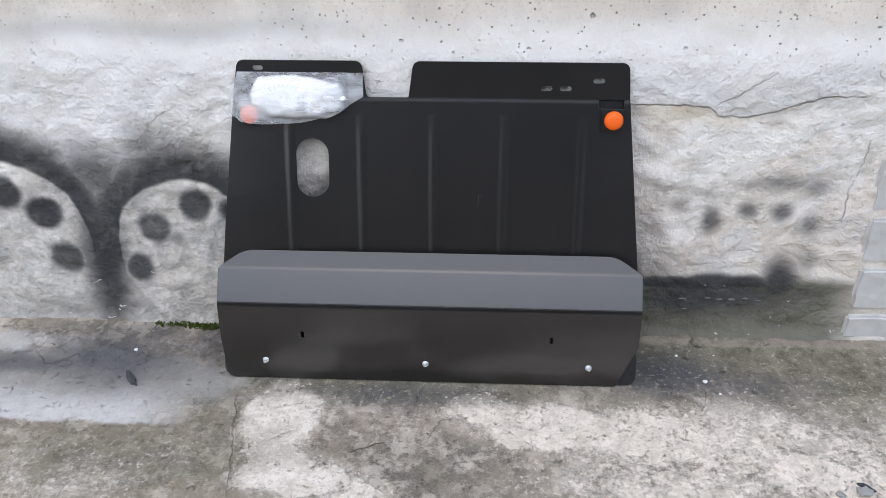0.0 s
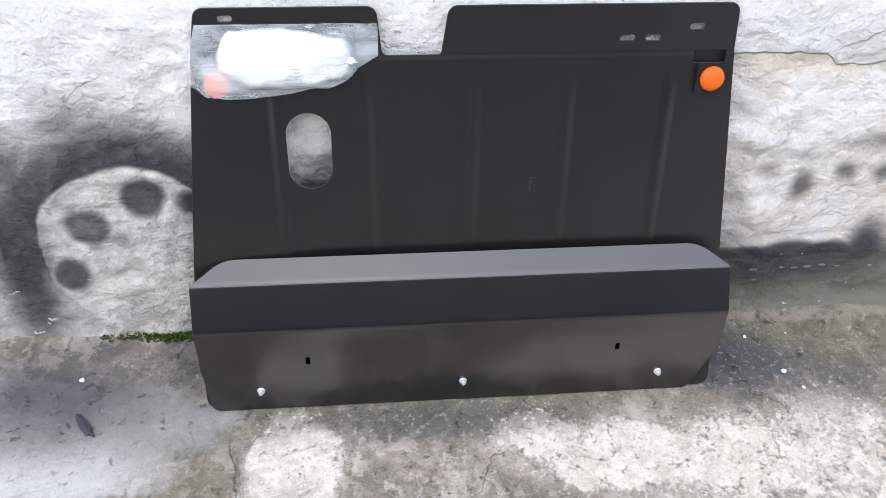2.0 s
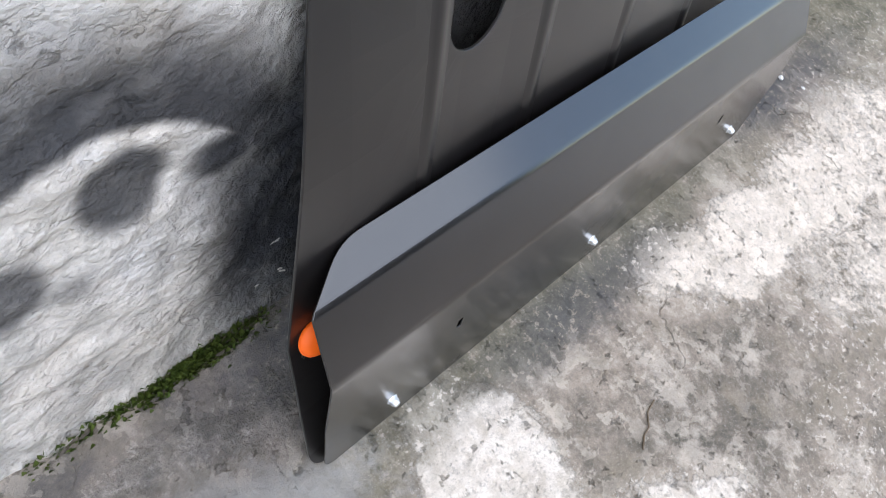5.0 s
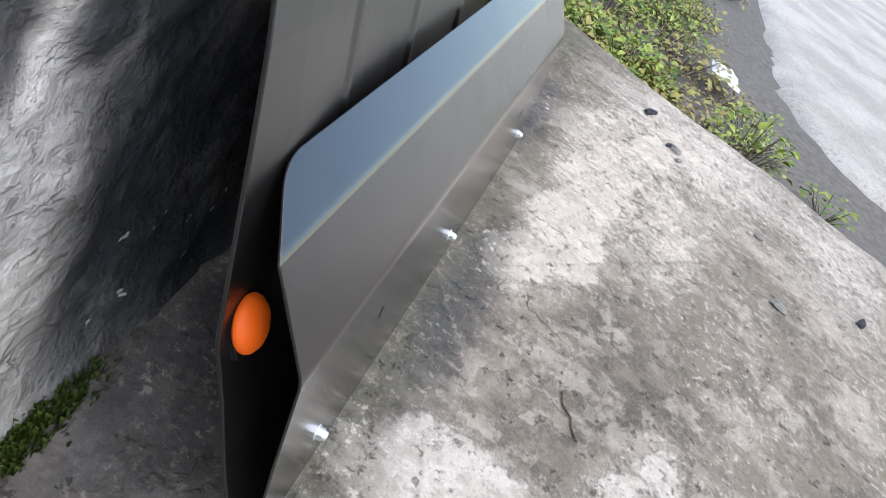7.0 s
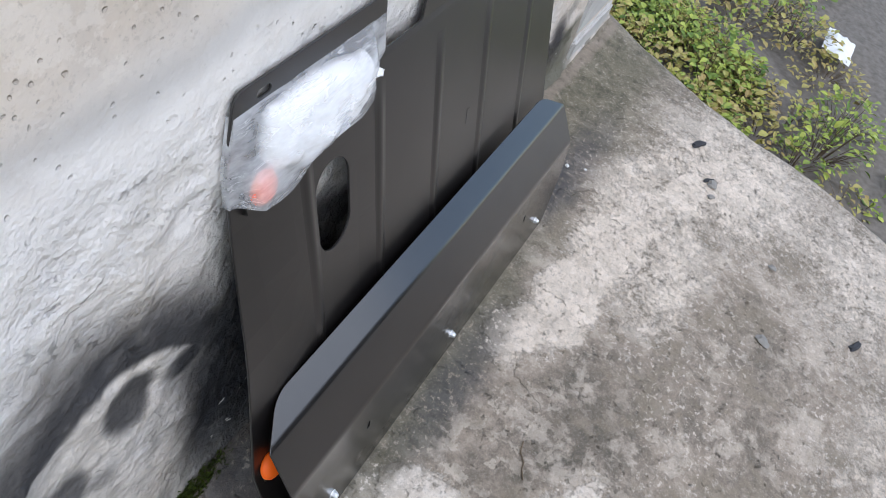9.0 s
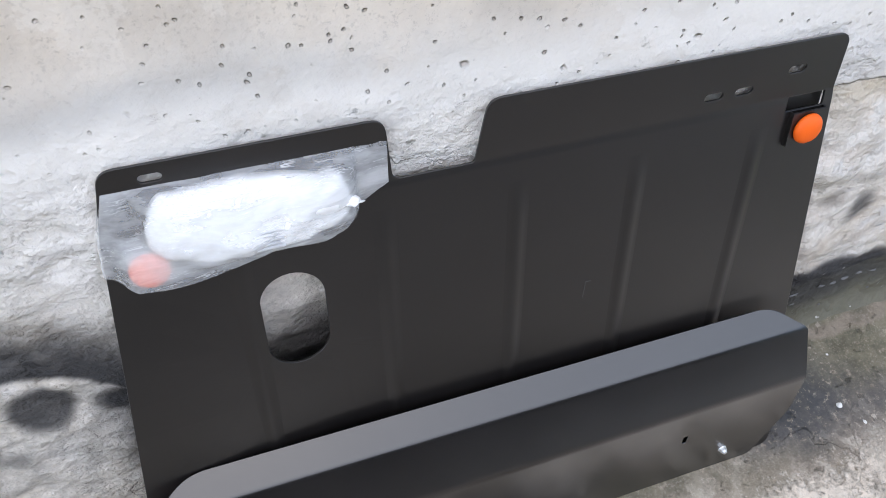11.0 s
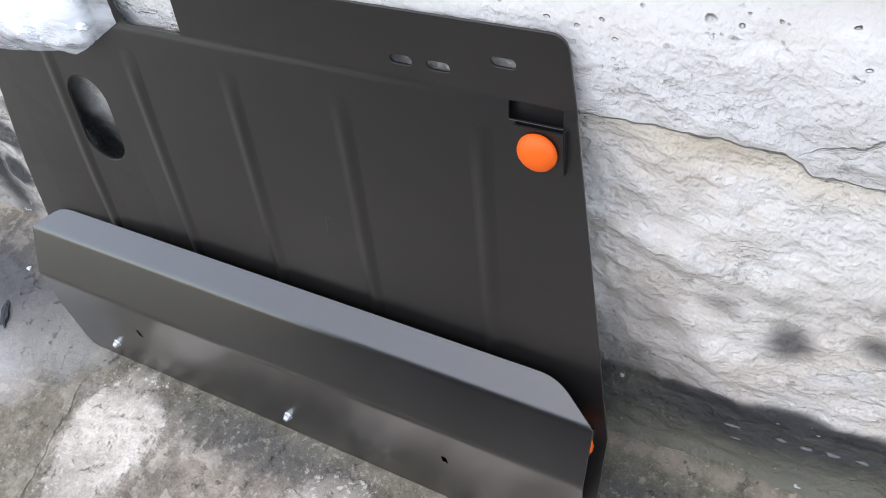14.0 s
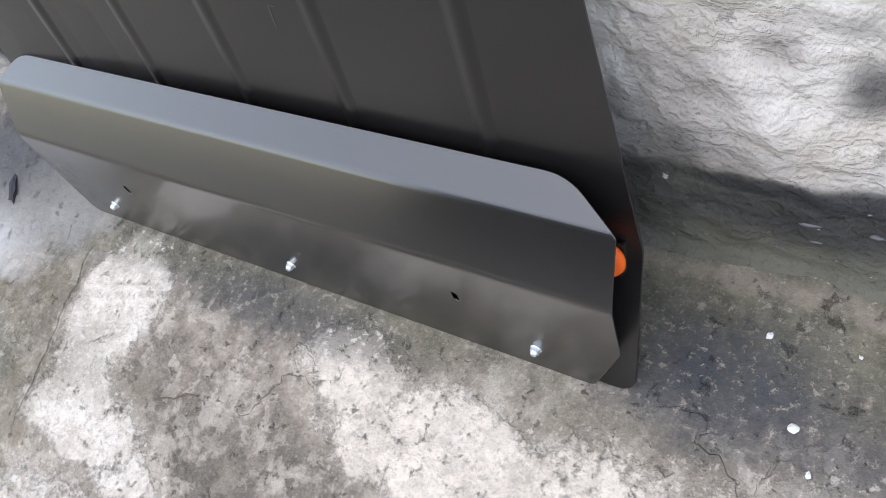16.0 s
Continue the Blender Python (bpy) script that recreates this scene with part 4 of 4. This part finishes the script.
# ---- things on the slab ----
def pebble(name, x, y, r, material, label, category, squash=(1, 1, 0.6), seed=1, turn=0, group=""):
    bm = bmesh.new()
    lump(bm, (0, 0, 0), r, seed, 2, 0.6, squash)
    me = mesh_of(name, bm, material, False)
    ob = new(name, me)
    ob.matrix_basis = pose(x, y, floor_z(x, y) + r * squash[2] * 0.6, 0, 0, turn)
    return tagged(ob, label, category, group)


for i, (x, y, r) in enumerate(((-0.638, 0.075, 0.005), (0.576, 0.024, 0.0055), (0.532, 0.103, 0.0036), (0.599, -0.012, 0.0034), (0.612, 0.107, 0.0022))):
    pebble("plaster_chip", x, y, r, CHIP, "small white plaster chip on the slab", "chip", (1, 0.75, 0.5), i, 37 * i, "plaster chips")
for i, (x, y, r, s) in enumerate(((-0.618, -0.012, 0.009, 3.2), (0.900, -0.194, 0.011, 2.2), (0.795, -0.249, 0.007, 2.2), (0.557, -0.647, 0.009, 2.2))):
    pebble("charred_bit", x, y, r, CHAR, "small black charred bit on the slab", "debris", (s, 0.8, 0.5), i + 9, (-50, -30, -35, -25)[i], "charred bits")
for i, (x, y, r) in enumerate(((0.789, -0.262, 0.012), (0.427, -0.474, 0.012), (0.64, -0.446, 0.008), (0.745, -0.27, 0.008))):
    pebble("small_stone", x, y, r, STONE, "small grey stone lying on the slab", "stone", (1.2, 0.9, 0.45), i + 20, 50 * i, "small stones")


def build_twig():
    cu = bpy.data.curves.new("twig", "CURVE")
    cu.dimensions, cu.bevel_depth = "3D", 0.0010
    s = cu.splines.new("POLY")
    pts = [(-0.125, -0.205), (-0.11, -0.196), (-0.098, -0.194), (-0.085, -0.182), (-0.066, -0.178)]
    s.points.add(len(pts) - 1)
    for q, (x, y) in zip(s.points, pts):
        q.co = (x, y, floor_z(x, y) + 0.002, 1)
    ob = bpy.data.objects.new("twig", cu)
    me = bpy.data.meshes.new_from_object(ob)
    bpy.data.objects.remove(ob)
    me.materials.clear()
    me.materials.append(TWIG)
    tagged(new("twig", me), "thin brown crooked twig on the slab", "twig")


build_twig()


# ---- weeds beside the slab ----
def add_leaf(bm, at, way, up, size, width):
    side = way.cross(up).normalized()
    tips = [(0.0, 0.0, 0.0), (0.25, 0.7, 0.02), (0.55, 1.0, 0.03), (0.85, 0.5, -0.02), (1.0, 0.0, -0.08)]
    mid = [bm.verts.new(at + way * size * a + up * size * c) for a, b, c in tips]
    l = [bm.verts.new(at + way * size * a + side * size * width * b + up * size * (c + 0.10 * b)) for a, b, c in tips[1:4]]
    r = [bm.verts.new(at + way * size * a - side * size * width * b + up * size * (c + 0.10 * b)) for a, b, c in tips[1:4]]
    for w in (l, r):
        bm.faces.new((mid[0], mid[1], w[0]))
        bm.faces.new((mid[1], mid[2], w[1], w[0]))
        bm.faces.new((mid[2], mid[3], w[2], w[1]))
        bm.faces.new((mid[3], mid[4], w[2]))


def build_moss():
    rnd = random.Random(3)
    bm = bmesh.new()
    for i in range(1900):
        x = rnd.gauss(-0.465, 0.04) if i < 1500 else rnd.uniform(-0.62, -0.36)
        y = 0.161 + rnd.gauss(0, 0.006)
        add_leaf(bm, Vector((x, y, floor_z(x, y) - 0.001)), Vector((rnd.gauss(0, 0.5), rnd.gauss(-0.3, 0.4), 1)).normalized(), Vector((0, -1, 0.1)).normalized(), rnd.uniform(0.004, 0.010), 0.32)
    ob = part("moss", bm, MOSS)
    tagged(ob, "green moss in the joint under the wall", "moss", kind="stuff")


build_moss()


def build_weed(x, y, r, high, leaves, material, seed, label):
    rnd = random.Random(seed)
    thing = empty("weed", (x, y, -0.13))
    bm, st = bmesh.new(), bmesh.new()
    for i in range(leaves):
        a, d = rnd.uniform(0, 6.283), r * math.sqrt(rnd.random())
        top = high * rnd.uniform(0.25, 1) * (1 - 0.5 * (d / r) ** 2)
        base = Vector((d * math.cos(a), d * math.sin(a), top))
        way = Vector((math.cos(a + rnd.gauss(0, 0.9)), math.sin(a + rnd.gauss(0, 0.9)), rnd.uniform(-0.4, 0.5))).normalized()
        up = Vector((rnd.gauss(0, 0.3), rnd.gauss(0, 0.3), 1))
        up = (up - way * up.dot(way)).normalized()
        add_leaf(bm, base, way, up, 0.009 + 0.024 * rnd.random() ** 1.8, rnd.uniform(0.17, 0.40))
        if i % 4 == 0:
            foot = Vector((base.x * 0.4, base.y * 0.4, 0))
            s = Vector((0.0012, 0, 0))
            q = [st.verts.new(foot - s), st.verts.new(foot + s), st.verts.new(base + s * 0.6), st.verts.new(base - s * 0.6)]
            t = Vector((0, 0.0012, 0))
            w = [st.verts.new(foot - t), st.verts.new(foot + t), st.verts.new(base + t * 0.6), st.verts.new(base - t * 0.6)]
            st.faces.new(q)
            st.faces.new(w)
    tagged(part("foliage", bm, material, thing), kind="stuff")
    tagged(part("stalk", st, TWIG, thing), kind="stuff")
    return tagged(thing, label, "weed", "weeds by the slab")


rnd = random.Random(11)
GREEN_LABEL, DRY_LABEL = "low green broad-leaved weed by the slab", "low weed with yellowed leaves by the slab"
for i in range(20):
    y = 0.85 - 1.15 * i / 20 + rnd.uniform(-0.04, 0.04)
    for lane in range(3):
        x = slab_edge(min(y, 0.2)) + 0.09 + 0.17 * lane + rnd.uniform(-0.05, 0.07)
        dry = rnd.random() < (0.25 if y > 0 else 0.6)
        build_weed(x, y, rnd.uniform(0.07, 0.13), rnd.uniform(0.05, 0.13), 230, DRY if dry else LEAF, 100 + i * 3 + lane, DRY_LABEL if dry else GREEN_LABEL)
for i in range(80):
    x = 1.75 + 2.6 * (i / 80) ** 1.1
    y = rnd.uniform(-0.46, 0.75)
    dry = rnd.random() < 0.5
    build_weed(x, y, rnd.uniform(0.09, 0.17), rnd.uniform(0.05, 0.14), 190, DRY if dry else LEAF, 400 + i, DRY_LABEL if dry else GREEN_LABEL)
for x, y, r, high, n in ((1.36, -0.50, 0.13, 0.16, 220), (1.55, -0.54, 0.12, 0.12, 190), (1.26, -0.45, 0.08, 0.11, 80), (1.40, -0.78, 0.08, 0.08, 90), (1.24, -0.66, 0.05, 0.03, 30)):
    build_weed(x, y, r, high, n, LEAF, int(1000 * x - 500 * y), GREEN_LABEL)
for x, y, r, high, n in ((1.30, -0.33, 0.10, 0.09, 90), (1.45, -0.40, 0.10, 0.07, 80), (1.22, -0.60, 0.08, 0.04, 50)):
    build_weed(x, y, r, high, n, DRY, int(1000 * x - 500 * y), DRY_LABEL)


def build_litter():
    us, vs = [i / 14 for i in range(15)], [i / 10 for i in range(11)]

    def at(u, v):
        return (1.86 + 0.17 * u + 0.03 * v, -0.49 + 0.10 * v, -0.085 + 0.02 * math.sin(3.1 * u) * math.sin(3.1 * v) + 0.012 * fbm(u * 3, v * 3, 0))
    ob = height_sheet("plastic_scrap", us, vs, at, PACKET)
    tagged(ob, "crumpled white plastic scrap among the weeds", "litter")


build_litter()
